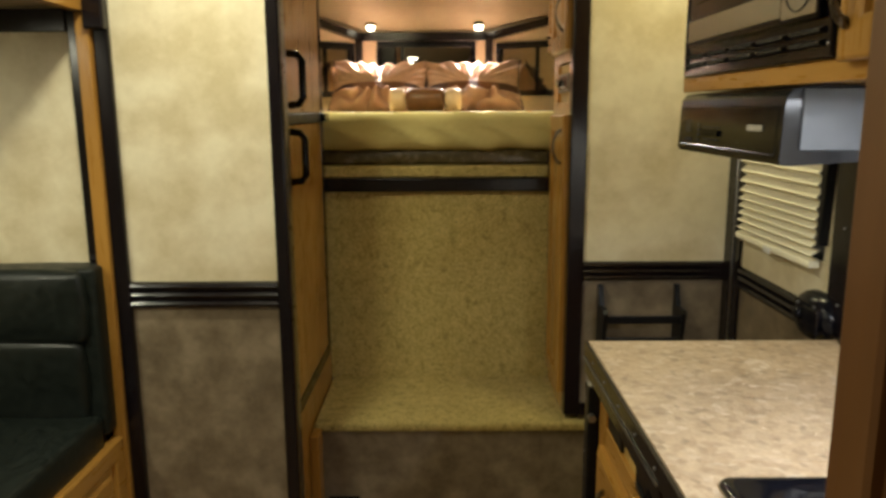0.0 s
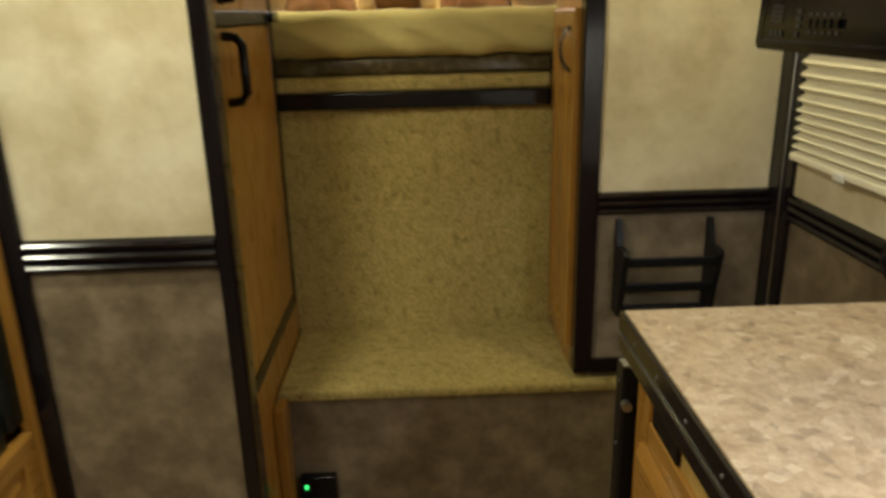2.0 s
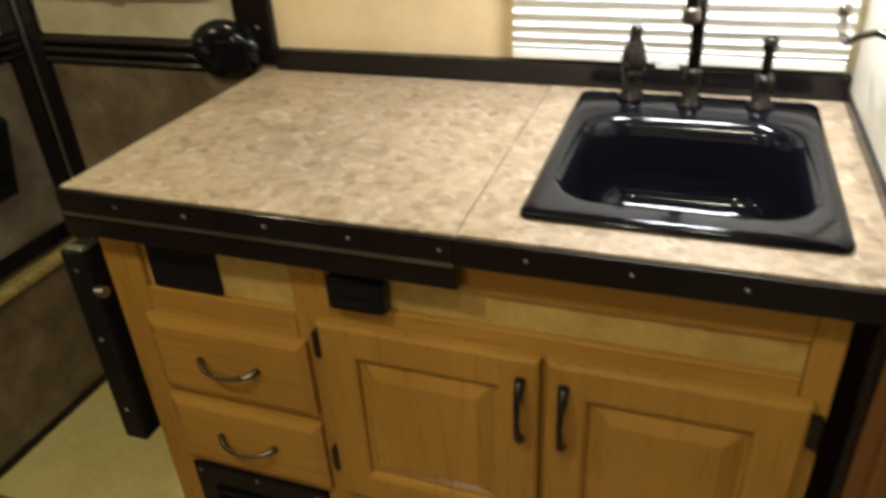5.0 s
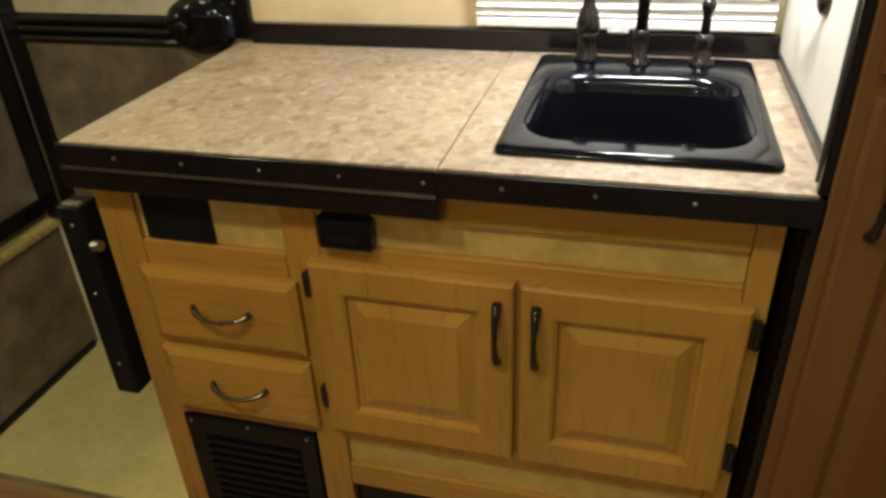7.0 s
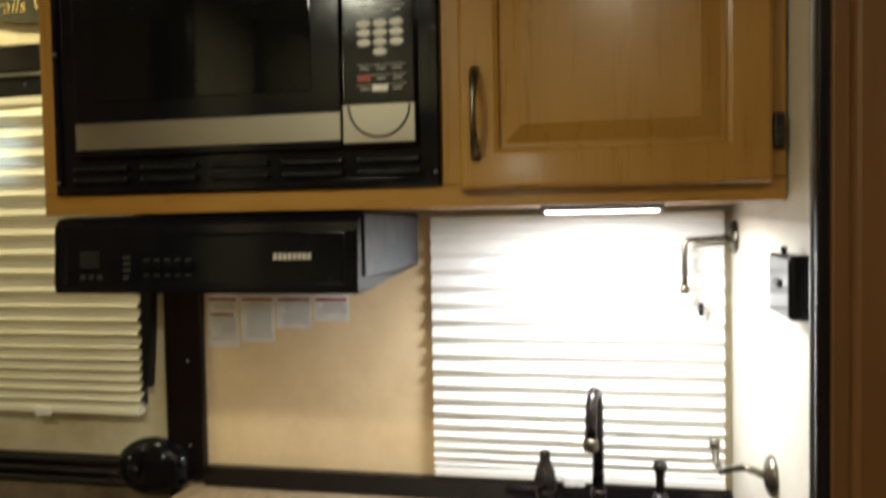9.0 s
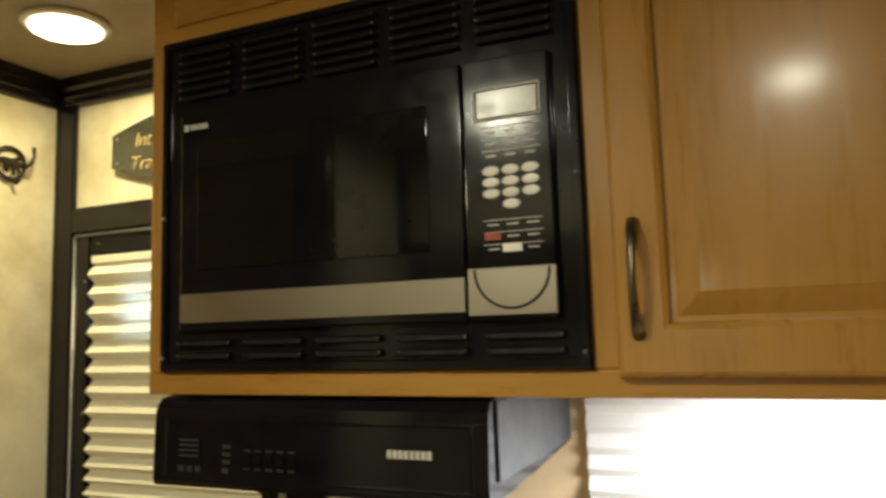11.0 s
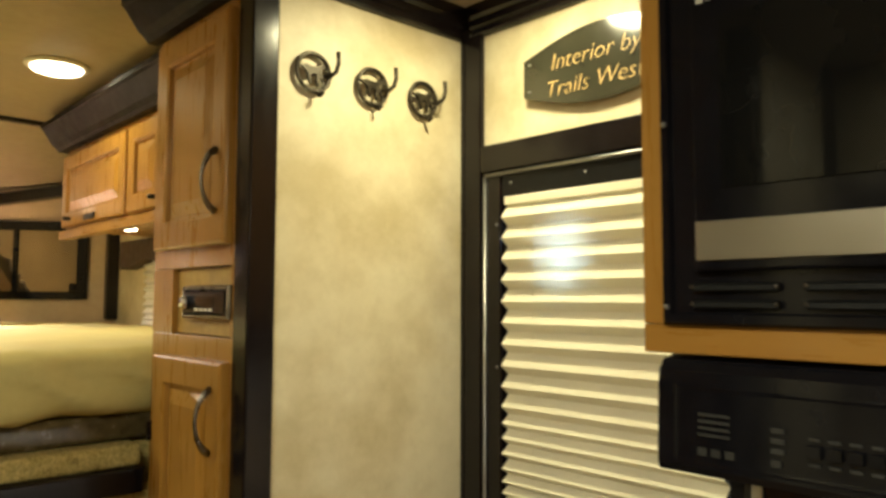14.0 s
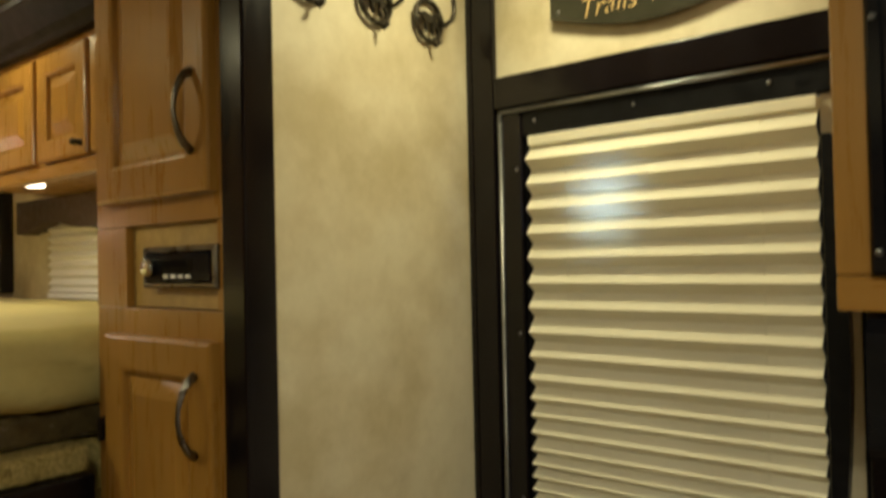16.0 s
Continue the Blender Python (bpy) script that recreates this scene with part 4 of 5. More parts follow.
for y0, y1, hy, hinge_y in ((0.966, 1.302, 0.992, 1.304), (0.632, 0.958, 0.932, 0.622)):
    d = part("door", ring_panel(y0, y1, 0.352, 0.712, raised_rings(0.058), facing_minus_x(0.410)), WOOD_V, base_cab)
    bow_handle(d, (0.410, hy, 0.566), (0.410, hy, 0.678), (-1, 0, 0), 0.024, 0.006, BRONZE)
    for z in (0.405, 0.645):
        h = part("hinge", box(0.412, 0.4295, hinge_y - 0.006, hinge_y + 0.010, z, z + 0.045, 0.003), BRONZE, d, "dark bronze hinge")
        part("hinge_pin", tube([(0.411, hinge_y, z + 0.003), (0.411, hinge_y, z + 0.042)], 0.0045, 8), BRONZE, d)
for y0, y1 in ((0.990, 1.270), (0.655, 0.935)):
    part("vent_panel", box(FX + 0.004, FX + 0.0215, y0, y1, 0.062, 0.193, 0.002), BLACKMATT, base_cab, "dark low panel")
heater = thing("furnace_grille", (0.43, 1.48, 0.03), "glossy black furnace grille low in the cabinet", "heater")
part("panel", box(FX - 0.006, FX + 0.021, 1.350, 1.630, 0.031, 0.316, 0.004), BLACK, heater)
for k in range(9):
    part("slat", box(FX - 0.014, FX - 0.006, 1.385, 1.590, 0.075 + k * 0.022, 0.087 + k * 0.022, 0.003), BLACK, heater)
dome_row(heater, [(FX - 0.006, 1.365, 0.30), (FX - 0.006, 1.615, 0.30), (FX - 0.006, 1.49, 0.305)], "x", 0.004, "screw")
part("toe_kick", box(FX + 0.05, 0.99, 0.62, 1.68, FLOOR, -0.012), BLACKMATT, base_cab)

bracket = thing("folding_leg", (0.41, 1.74, 0.365), "black folded table leg hanging beside the cabinet", "table leg")
part("leg", box(0.405, 0.455, 1.702, 1.752, 0.365, 0.775, 0.006, 3), BLACKMATT, bracket)
part("cap", box(0.404, 0.420, 1.702, 1.735, 0.7755, 0.782, 0.002), ALU, bracket, "small bright metal cap")
part("pivot", tube([(0.412, 1.687, 0.70), (0.412, 1.702, 0.70)], 0.01, 10), ALU, bracket)
dome_row(bracket, [(0.405, 1.725, z) for z in (0.74, 0.60, 0.44)], "x", 0.004, "screw")

# ---- worktop with the sink hole ----
SX0, SX1, SY0, SY1 = 0.455, 0.936, 0.622, 1.008
top_ob = thing("countertop", (0.7, 1.12, 0.86), "tan stone-patterned laminate countertop with dark riveted edge", "countertop")
part("slab", box(0.398, 0.999, 1.0742, 1.690, 0.868, 0.900, 0.002), LAMINATE, top_ob)
bm = bmesh.new()
outer = [(0.398, 0.573), (0.999, 0.573), (0.999, 1.0708), (0.398, 1.0708)]
inner = [(SX0 + 0.02, SY0 + 0.02), (SX1 - 0.02, SY0 + 0.02), (SX1 - 0.02, SY1 - 0.02), (SX0 + 0.02, SY1 - 0.02)]
lev = {}
for tag, pts in (("o", outer), ("i", inner)):
    for z in (0.868, 0.900):
        lev[tag, z] = [bm.verts.new((x, y, z)) for x, y in pts]
for z in (0.868, 0.900):
    for k in range(4):
        bm.faces.new((lev["o", z][k], lev["o", z][(k + 1) % 4], lev["i", z][(k + 1) % 4], lev["i", z][k]))
for tag in "oi":
    for k in range(4):
        bm.faces.new((lev[tag, 0.868][k], lev[tag, 0.868][(k + 1) % 4], lev[tag, 0.900][(k + 1) % 4], lev[tag, 0.900][k]))
part("slab", bm, LAMINATE, top_ob)
part("edge_band", box(0.389, 0.3975, 1.074, 1.694, 0.860, 0.897, 0.001), TRIM, top_ob, "dark riveted edge")
part("edge_band", box(0.389, 0.3975, 0.585, 1.073, 0.858, 0.897, 0.001), TRIM, top_ob, "dark riveted edge")
part("edge_band", box(0.3985, 0.985, 1.6905, 1.6975, 0.860, 0.897, 0.001), TRIM, top_ob)
part("apron", box(0.392, 0.412, 1.070, 1.700, 0.820, 0.857, 0.002), TRIM, top_ob, "dark apron rail under the leaf")
part("hinge_strip", box(0.3862, 0.3885, 1.074, 1.690, 0.8575, 0.862), ALU, top_ob, "thin worn metal line")
dome_row(top_ob, [(0.389, y, 0.880) for y in (1.588, 1.470, 1.341, 1.216, 1.091, 0.981, 0.857, 0.733)], "x", 0.0034)
splash = thing("backsplash", (0.985, 1.12, 0.90), "low dark backsplash strip along the wall", "backsplash")
part("strip", box(0.976, 0.999, 0.574, 1.654, 0.9005, 0.944, 0.003), TRIM, splash)
part("strip", box(0.40, 0.975, 0.5725, 0.580, 0.9005, 0.920, 0.002), TRIM, splash, "thin dark side strip")

# ---- sink ----
sink = thing("sink", (0.70, 0.815, 0.75), "square glossy black sink set into the countertop", "sink")


def rounded(x0, x1, y0, y1, r, z, n=10):
    pts = []
    for cx, cy, a0 in ((x1 - r, y1 - r, 0), (x0 + r, y1 - r, 90), (x0 + r, y0 + r, 180), (x1 - r, y0 + r, 270)):
        for k in range(n + 1):
            a = radians(a0 + 90 * k / n)
            pts.append((cx + r * math.cos(a), cy + r * math.sin(a), z))
    return pts


bm = bmesh.new()
loops = [rounded(SX0, SX1, SY0, SY1, 0.018, 0.9005), rounded(SX0, SX1, SY0, SY1, 0.018, 0.906), rounded(SX0 + 0.004, SX1 - 0.004, SY0 + 0.004, SY1 - 0.004, 0.018, 0.911),
         rounded(SX0 + 0.014, SX1 - 0.010, SY0 + 0.012, SY1 - 0.012, 0.022, 0.912),
         rounded(SX0 + 0.017, SX1 - 0.013, SY0 + 0.014, SY1 - 0.014, 0.023, 0.912), rounded(SX0 + 0.041, 0.836, SY0 + 0.024, SY1 - 0.024, 0.071, 0.9112),
         rounded(SX0 + 0.045, 0.832, SY0 + 0.026, SY1 - 0.026, 0.070, 0.9105), rounded(SX0 + 0.052, 0.826, SY0 + 0.030, SY1 - 0.030, 0.068, 0.908), rounded(SX0 + 0.060, 0.819, SY0 + 0.036, SY1 - 0.036, 0.066, 0.902),
         rounded(SX0 + 0.066, 0.813, SY0 + 0.041, SY1 - 0.041, 0.064, 0.892), rounded(SX0 + 0.069, 0.810, SY0 + 0.044, SY1 - 0.044, 0.063, 0.878),
         rounded(SX0 + 0.075, 0.803, SY0 + 0.049, SY1 - 0.049, 0.062, 0.81), rounded(SX0 + 0.080, 0.798, SY0 + 0.054, SY1 - 0.054, 0.062, 0.788), rounded(SX0 + 0.090, 0.788, SY0 + 0.063, SY1 - 0.063, 0.060, 0.773),
         rounded(SX0 + 0.105, 0.773, SY0 + 0.078, SY1 - 0.078, 0.055, 0.765), rounded(SX0 + 0.13, 0.75, SY0 + 0.10, SY1 - 0.10, 0.045, 0.762)]
rings = [[bm.verts.new(p) for p in loop] for loop in loops]
for r, s in zip(rings, rings[1:]):
    for k in range(len(r)):
        bm.faces.new((r[k], r[(k + 1) % len(r)], s[(k + 1) % len(r)], s[k]))
bm.faces.new(rings[-1])
part("basin", bm, ENAMEL, sink, "", True)
part("drain", lathe([(0.045, 0.0), (0.045, 0.003), (0.036, 0.004), (0.030, 0.0015), (0.0, 0.001)], (0.665, 0.815, 0.7622), "z", 24), CHROME, sink, "chrome drain ring", True)

faucet = thing("faucet", (0.885, 0.822, 0.911), "tall dark bronze gooseneck faucet", "faucet")
part("base", lathe([(0.021, 0.0), (0.021, 0.005), (0.0145, 0.010), (0.0135, 0.05), (0.0145, 0.056), (0.0125, 0.064)], (0.885, 0.822, 0.911), "z"), BRONZE, faucet, "", True)
neck = [(0.885, 0.822, 0.97), (0.885, 0.822, 1.108)]
for k in range(1, 13):
    a = math.pi * k / 12 * 1.0
    neck.append((0.885 - 0.028 * (1 - math.cos(a)), 0.822 + 0.006 * (1 - math.cos(a)), 1.108 + 0.048 * math.sin(a)))
neck += [(0.828, 0.834, 1.078)]
part("neck", tube(neck, 0.0105, 14), BRONZE, faucet, "", True)
part("nozzle", lathe([(0.012, 0.0), (0.0135, 0.004), (0.0135, 0.016), (0.0115, 0.022)], (0.827, 0.8345, 1.060), "z", 16), NICKEL, faucet, "", True)
soap = thing("soap_dispenser", (0.90, 0.918, 0.911), "dark bronze bottle-shaped side spray", "sprayer")
part("collar", lathe([(0.023, 0.0), (0.023, 0.006), (0.018, 0.012), (0.017, 0.045), (0.020, 0.052)], (0.90, 0.918, 0.911), "z"), BRONZE, soap, "", True)
part("bottle", lathe([(0.019, 0.052), (0.021, 0.058), (0.0215, 0.070), (0.017, 0.088), (0.011, 0.102), (0.0095, 0.112), (0.0105, 0.118), (0.009, 0.124)], (0.90, 0.918, 0.911), "z"), BRONZE, soap, "", True)
lever = thing("faucet_lever", (0.895, 0.713, 0.911), "dark bronze lever handle beside the faucet", "faucet handle")
part("collar", lathe([(0.022, 0.0), (0.022, 0.006), (0.015, 0.012), (0.014, 0.040), (0.016, 0.046), (0.011, 0.056)], (0.895, 0.713, 0.911), "z"), BRONZE, lever, "", True)
part("stem", lathe([(0.0085, 0.05), (0.0075, 0.085), (0.009, 0.094), (0.0125, 0.100), (0.0125, 0.110), (0.008, 0.115)], (0.895, 0.713, 0.911), "z"), BRONZE, lever, "", True)

# ---- fittings on the end wall ----
EW = 0.573


def wall_bar(name, x, z, pts, label, category):
    ob = thing(name, (x, EW, z), label, category)
    part("plate", lathe([(0.030, 0.0), (0.030, 0.004), (0.024, 0.009), (0.010, 0.013), (0.0, 0.014)], (x, EW, z), "y", 20), NICKEL, ob, "", True)
    part("arm", tube(pts, 0.0055, 10), NICKEL, ob, "", True)
    part("tip", lathe([(0.0075, -0.008), (0.009, 0.0), (0.0075, 0.008)], pts[-1], "z", 12), NICKEL, ob, "", True)
    return ob


wall_bar("towel_arm", 0.68, 1.08, [(0.68, EW + 0.01, 1.08), (0.70, EW + 0.035, 1.085), (0.73, EW + 0.05, 1.072), (0.76, EW + 0.058, 1.056), (0.80, EW + 0.060, 1.058), (0.815, EW + 0.060, 1.085)], "curved nickel towel hook on the end wall", "towel hook")
wall_bar("paper_holder", 0.955, 1.425, [(0.955, EW + 0.01, 1.425), (0.950, EW + 0.03, 1.422), (0.945, EW + 0.085, 1.420), (0.945, EW + 0.090, 1.414), (0.945, EW + 0.090, 1.330)], "nickel angled paper holder beside the blind", "paper holder")
latch = thing("blind_clip", (0.972, 0.632, 1.29), "small dark clip on the blind", "clip")
part("clip", box(0.958, 0.967, 0.627, 0.637, 1.278, 1.304, 0.003), BRONZE, latch)
phone = thing("wall_switch", (0.53, 0.60, 1.37), "black switch box on the end wall", "switch")
part("case", box(0.475, 0.578, EW, EW + 0.030, 1.335, 1.414, 0.006, 3), BLACK, phone)
part("backplate", box(0.580, 0.640, EW, EW + 0.012, 1.338, 1.41, 0.004), CARD, phone, "pale plastic backplate")
for z in (1.372,):
    part("button", box(0.515, 0.545, EW + 0.0305, EW + 0.033, z, z + 0.010, 0.001), BLACKMATT, phone)
part("knob", lathe([(0.004, 0), (0.004, 0.008), (0.0, 0.009)], (0.55, EW + 0.017, 1.4142), "z", 10), BLACK, phone)

# labels under the hood
for y0, y1, z0 in ((1.575, 1.648, 1.200), (1.492, 1.570, 1.212), (1.408, 1.487, 1.242), (1.326, 1.403, 1.258)):
    ob = thing("safety_label", (0.998, (y0 + y1) / 2, z0), "white safety label with red heading on the wall", "label", "labels under the hood")
    part("card", box(0.9985, 0.9995, y0, y1, z0, 1.325), CARD, ob)
    print_bars(ob, [(y0 + 0.005, y1 - 0.005, 1.300, 1.306)] + ([(y0 + 0.012, y1 - 0.008, 1.268, 1.273)] if z0 < 1.205 else []), facing_minus_x(0.9984), REDINK, "heading")
    rows, z = [], 1.292
    while z > z0 + 0.012:
        if abs(z - 1.27) > 0.008 or z0 > 1.205:
            rows.append((y0 + 0.006, y1 - 0.006 - 0.02 * ((int(z * 1000) * 7) % 5) / 5, z, z + 0.002))
        z -= 0.0075
    print_bars(ob, rows, facing_minus_x(0.9984), GREYINK)

# ---- upper cabinet ----
upper = thing("upper_cabinet", (0.8, 1.135, 1.48), "maple upper cabinet holding the microwave", "cabinet")
UX = 0.615
part("bottom", box(UX + 0.021, 0.985, 0.576, 1.703, 1.478, 1.494), WOOD_Y, upper)
part("side", box(UX + 0.021, 0.984, 1.688, 1.704, 1.4945, 2.12), WOOD_V, upper)
part("divider", box(UX + 0.021, 0.984, 1.012, 1.030, 1.4945, 2.12), WOOD_V, upper)
part("back", box(0.9845, 0.998, 0.576, 1.650, 1.4945, 2.12), WOOD_V, upper)
part("rail", box(UX, UX + 0.020, 0.575, 1.706, 1.476, 1.508, 0.002), WOOD_Y, upper)
part("rail", box(UX, UX + 0.020, 0.575, 1.706, 2.004, 2.12, 0.002), WOOD_Y, upper)
part("stile", box(UX, UX + 0.020, 1.677, 1.706, 1.5085, 2.0035, 0.002), WOOD_V, upper)
part("stile", box(UX, UX + 0.020, 0.990, 1.044, 1.5085, 2.0035, 0.002), WOOD_V, upper)
part("stile", box(UX, UX + 0.020, 0.575, 0.615, 1.5085, 2.0035, 0.002), WOOD_V, upper)
d = part("door", ring_panel(0.596, 1.014, 1.500, 2.035, raised_rings(0.056), facing_minus_x(0.594)), WOOD_V, upper)
bow_handle(d, (0.594, 0.990, 1.545), (0.594, 0.990, 1.668), (-1, 0, 0), 0.026, 0.0055)
part("hinge", box(0.600, 0.6145, 0.580, 0.594, 1.545, 1.592, 0.003), BRONZE, d, "dark bronze hinge")
part("flap", ring_panel(1.07, 1.66, 2.030, 2.112, drawer_rings(0.012), facing_minus_x(0.602)), WOOD_Y, upper)
part("crown", profile_strip([(UX + 0.02, 2.121), (UX - 0.02, 2.121), (UX - 0.03, 2.14), (UX - 0.05, 2.16), (UX - 0.055, CEIL - 0.004), (UX + 0.02, CEIL - 0.004)], "y", 0.575, 1.71), TRIM, upper, "dark crown moulding")
under = thing("undercabinet_light", (0.76, 0.815, 1.47), "bright white strip light under the upper cabinet", "light fixture")
part("housing", box(0.725, 0.795, 0.720, 0.910, 1.4685, 1.4775, 0.002), ALU, under)
part("lens", box(0.733, 0.787, 0.728, 0.902, 1.4655, 1.4683), COOLGLOW, under, "glowing white lens")

# ---- microwave ----
micro = thing("microwave", (0.8, 1.36, 1.51), "black built-in microwave with steel strip and keypad", "microwave")
part("body", box(0.62, 0.96, 1.060, 1.660, 1.53, 1.98), BLACKMATT, micro)
MX = 0.604
trim = part("trim_frame", ring_panel(1.044, 1.677, 1.508, 2.004, [(0, 0.016), (0, 0.004), (0.003, 0.0), (0.012, 0.0), (0.014, 0.006)], facing_minus_x(MX)), BLACK, micro, "glossy black vented trim kit")
for yk in range(5):
    y0 = 1.075 + yk * 0.118
    for k in range(6):
        z = 1.905 + k * 0.0135
        part("louvre", profile_strip([(MX + 0.005, z), (MX - 0.003, z + 0.002), (MX - 0.002, z + 0.007), (MX + 0.005, z + 0.009)], "y", y0, y0 + 0.092), GRILLE, trim)
    for k in range(2):
        z = 1.526 + k * 0.018
        part("louvre", profile_strip([(MX + 0.005, z), (MX - 0.003, z + 0.002), (MX - 0.002, z + 0.007), (MX + 0.005, z + 0.010)], "y", y0, y0 + 0.092), GRILLE, trim)
# nickel domes added at the louvre ends in place of highlights
for yk in range(5):
    ends = [(MX - 0.003, 1.075 + yk * 0.118 + e, z) for e in (0.001, 0.091) for z in [1.5315 + 0.018 * k for k in range(2)] + [1.9095 + 0.0135 * k for k in range(6)]]
    dome_row(trim, ends, "x", 0.0024, "louvre_glint", NICKEL)
dome_row(trim, [(MX, 1.051, 1.733), (MX, 1.051, 1.528), (MX, 1.670, 1.733), (MX, 1.670, 1.528), (MX, 1.051, 1.95)], "x", 0.0035, "screw")
mdoor = part("door", box(0.5975, 0.6095, 1.190, 1.633, 1.566, 1.885, 0.003), BLACK, micro)
part("window", box(0.5955, 0.5972, 1.235, 1.600, 1.652, 1.838, 0.001), GLASSBLACK, mdoor, "dark see-through glass")
part("steel_strip", box(0.5940, 0.5972, 1.190, 1.629, 1.577, 1.619, 0.001), STEEL, mdoor, "brushed steel strip")
print_bars(mdoor, [(1.583 + k * 0.0065, 1.588 + k * 0.0065, 1.858, 1.866) for k in range(5)] + [(1.617, 1.625, 1.857, 1.867)], facing_minus_x(0.5973), PALEINK, "maker_mark")
panel = part("control_panel", box(0.5975, 0.6095, 1.077, 1.187, 1.566, 1.885, 0.003), BLACK, micro)
part("steel_button", box(0.5940, 0.5972, 1.0775, 1.186, 1.572, 1.628, 0.001), STEEL, panel, "brushed steel door button")
arc = [(0.5935, 1.131 + 0.046 * math.cos(a), 1.626 + 0.046 * math.sin(a)) for a in (math.pi + math.pi * k / 16 for k in range(17))]
part("button_groove", tube(arc, 0.0016, 6), BLACKMATT, panel)
part("display", box(0.5955, 0.5972, 1.092, 1.168, 1.809, 1.843, 0.001), LCD, panel)
print_bars(panel, [(1.088, 1.172, 1.844, 1.846), (1.088, 1.172, 1.806, 1.808), (1.088, 1.090, 1.806, 1.846), (1.170, 1.172, 1.806, 1.846)], facing_minus_x(0.5954), PALEINK, "display_rim")
for r in range(3):
    for c in range(3):
        part("key", lathe([(0.0108, 0.0), (0.0108, -0.001), (0.0095, -0.002), (0.0, -0.002)], (0.5972, 1.1525 - c * 0.0245, 1.744 - r * 0.0137), "x", 14), BUTTON, panel, "", True)
part("key", lathe([(0.0108, 0.0), (0.0108, -0.001), (0.0095, -0.002), (0.0, -0.002)], (0.5972, 1.128, 1.7029), "x", 14), BUTTON, panel, "", True)
for ob in [o for o in panel.children if o.name.startswith("key")]:
    me = ob.data
    for v in me.vertices:
        c = sum((w.co.z for w in me.vertices)) / len(me.vertices)
        break
    for v in me.vertices:
        v.co.z = c + (v.co.z - c) * 0.56
rows = []
for r in range(3):
    for c in range(3):
        y = 1.144 - c * 0.0245
        z = 1.787 - r * 0.0145
        rows += [(y - 0.004, y + 0.019, z + 0.010, z + 0.0112), (y + 0.002, y + 0.014, z + 0.003, z + 0.0055)]
for r in range(3):
    for c in range(3):
        y = 1.144 - c * 0.0245
        z = 1.675 - r * 0.0145
        rows += [(y - 0.004, y + 0.020, z + 0.009, z + 0.0100), (y + 0.001, y + 0.015, z + 0.003, z + 0.005)]
print_bars(panel, rows, facing_minus_x(0.5973), PALEINK)
part("start_key", box(0.5960, 0.5972, 1.117, 1.141, 1.646, 1.656, 0.0005), BUTTON, panel)
part("stop_key", box(0.5960, 0.5972, 1.143, 1.163, 1.661, 1.670, 0.0005), REDINK, panel, "dim red key")

# ---- range hood ----
hood = thing("range_hood", (0.8, 1.43, 1.35), "black range hood with printed controls", "range hood")
bm = bmesh.new()
prof = [(0.995, 1.474), (0.640, 1.474), (0.618, 1.470), (0.608, 1.458), (0.606, 1.445), (0.602, 1.358), (0.606, 1.350), (0.622, 1.349), (0.990, 1.372), (0.995, 1.376)]
a = [bm.verts.new((x, 1.171, z)) for x, z in prof]
b = [bm.verts.new((x, 1.683, z)) for x, z in prof]
bm.faces.new(b)
for k in range(len(prof)):
    bm.faces.new((a[k], a[(k + 1) % len(a)], b[(k + 1) % len(a)], b[k]))
bm.faces.new(a)
part("shell", bm, BLACK, hood)
# side plate, paler and bluer than the black shell
part("side_panel", box(0.632, 0.985, 1.1675, 1.1705, 1.374, 1.470, 0.001), HOODSIDE, hood, "grey-blue side plate")
part("control_strip", ring_panel(1.190, 1.664, 1.362, 1.444, [(0, 0.003), (0, 0.0005), (0.002, 0.0), (0.005, 0.0008)], lambda u, v, d: (0.6012 + (v - 1.36) * 0.046 + d, u, v)), BLACK, hood)
hp = lambda u, v, d: (0.6004 + (v - 1.36) * 0.046 + d, u, v)
rows = [(1.625 - k * 0.015, 1.635 - k * 0.015, 1.372, 1.380) for k in range(3)] + [(1.60, 1.635, 1.392 + k * 0.007, 1.395 + k * 0.007) for k in range(4)]
rows += [(1.545, 1.558, 1.385 + k * 0.010, 1.390 + k * 0.010) for k in range(3)] + [(1.548, 1.558, 1.372, 1.379)]
rows += [(1.44 + k * 0.018, 1.450 + k * 0.018, z, z + 0.003) for k in range(5) for z in (1.378, 1.402)]
print_bars(hood, rows, hp, DIMINK)
for k in range(5):
    part("slider", box(0.5975, 0.6015, 1.438 + k * 0.018, 1.451 + k * 0.018, 1.386, 1.398, 0.001), BLACK, hood)
print_bars(hood, [(1.298 - k * 0.0078, 1.304 - k * 0.0078, 1.402, 1.412) for k in range(8)], hp, PALEINK, "maker_mark")

# upper units shifted to fit the camera's view, leaving a gap at the wall
for unit in (upper, micro, hood, under):
    unit.location += Vector((-0.018, 0.0, 0.006))

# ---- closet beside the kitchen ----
# the closet's dark wood carries its shade as colour
closet = thing("closet", (0.66, -0.2, FLOOR), "tall reddish maple closet, darkened for shade, with raised-panel doors", "closet")
part("carcass", box(0.3995, 0.99, -1.2, 0.532, FLOOR, 2.18), WOOD_SHADED, closet)
part("face_frame", box(0.388, 0.3975, 0.10, 0.582, FLOOR, 2.18, 0.002), WOOD_SHADED, closet)
part("face_frame", box(0.388, 0.399, -1.2, 0.099, FLOOR, 2.18, 0.002), WOOD_SHADED, closet)
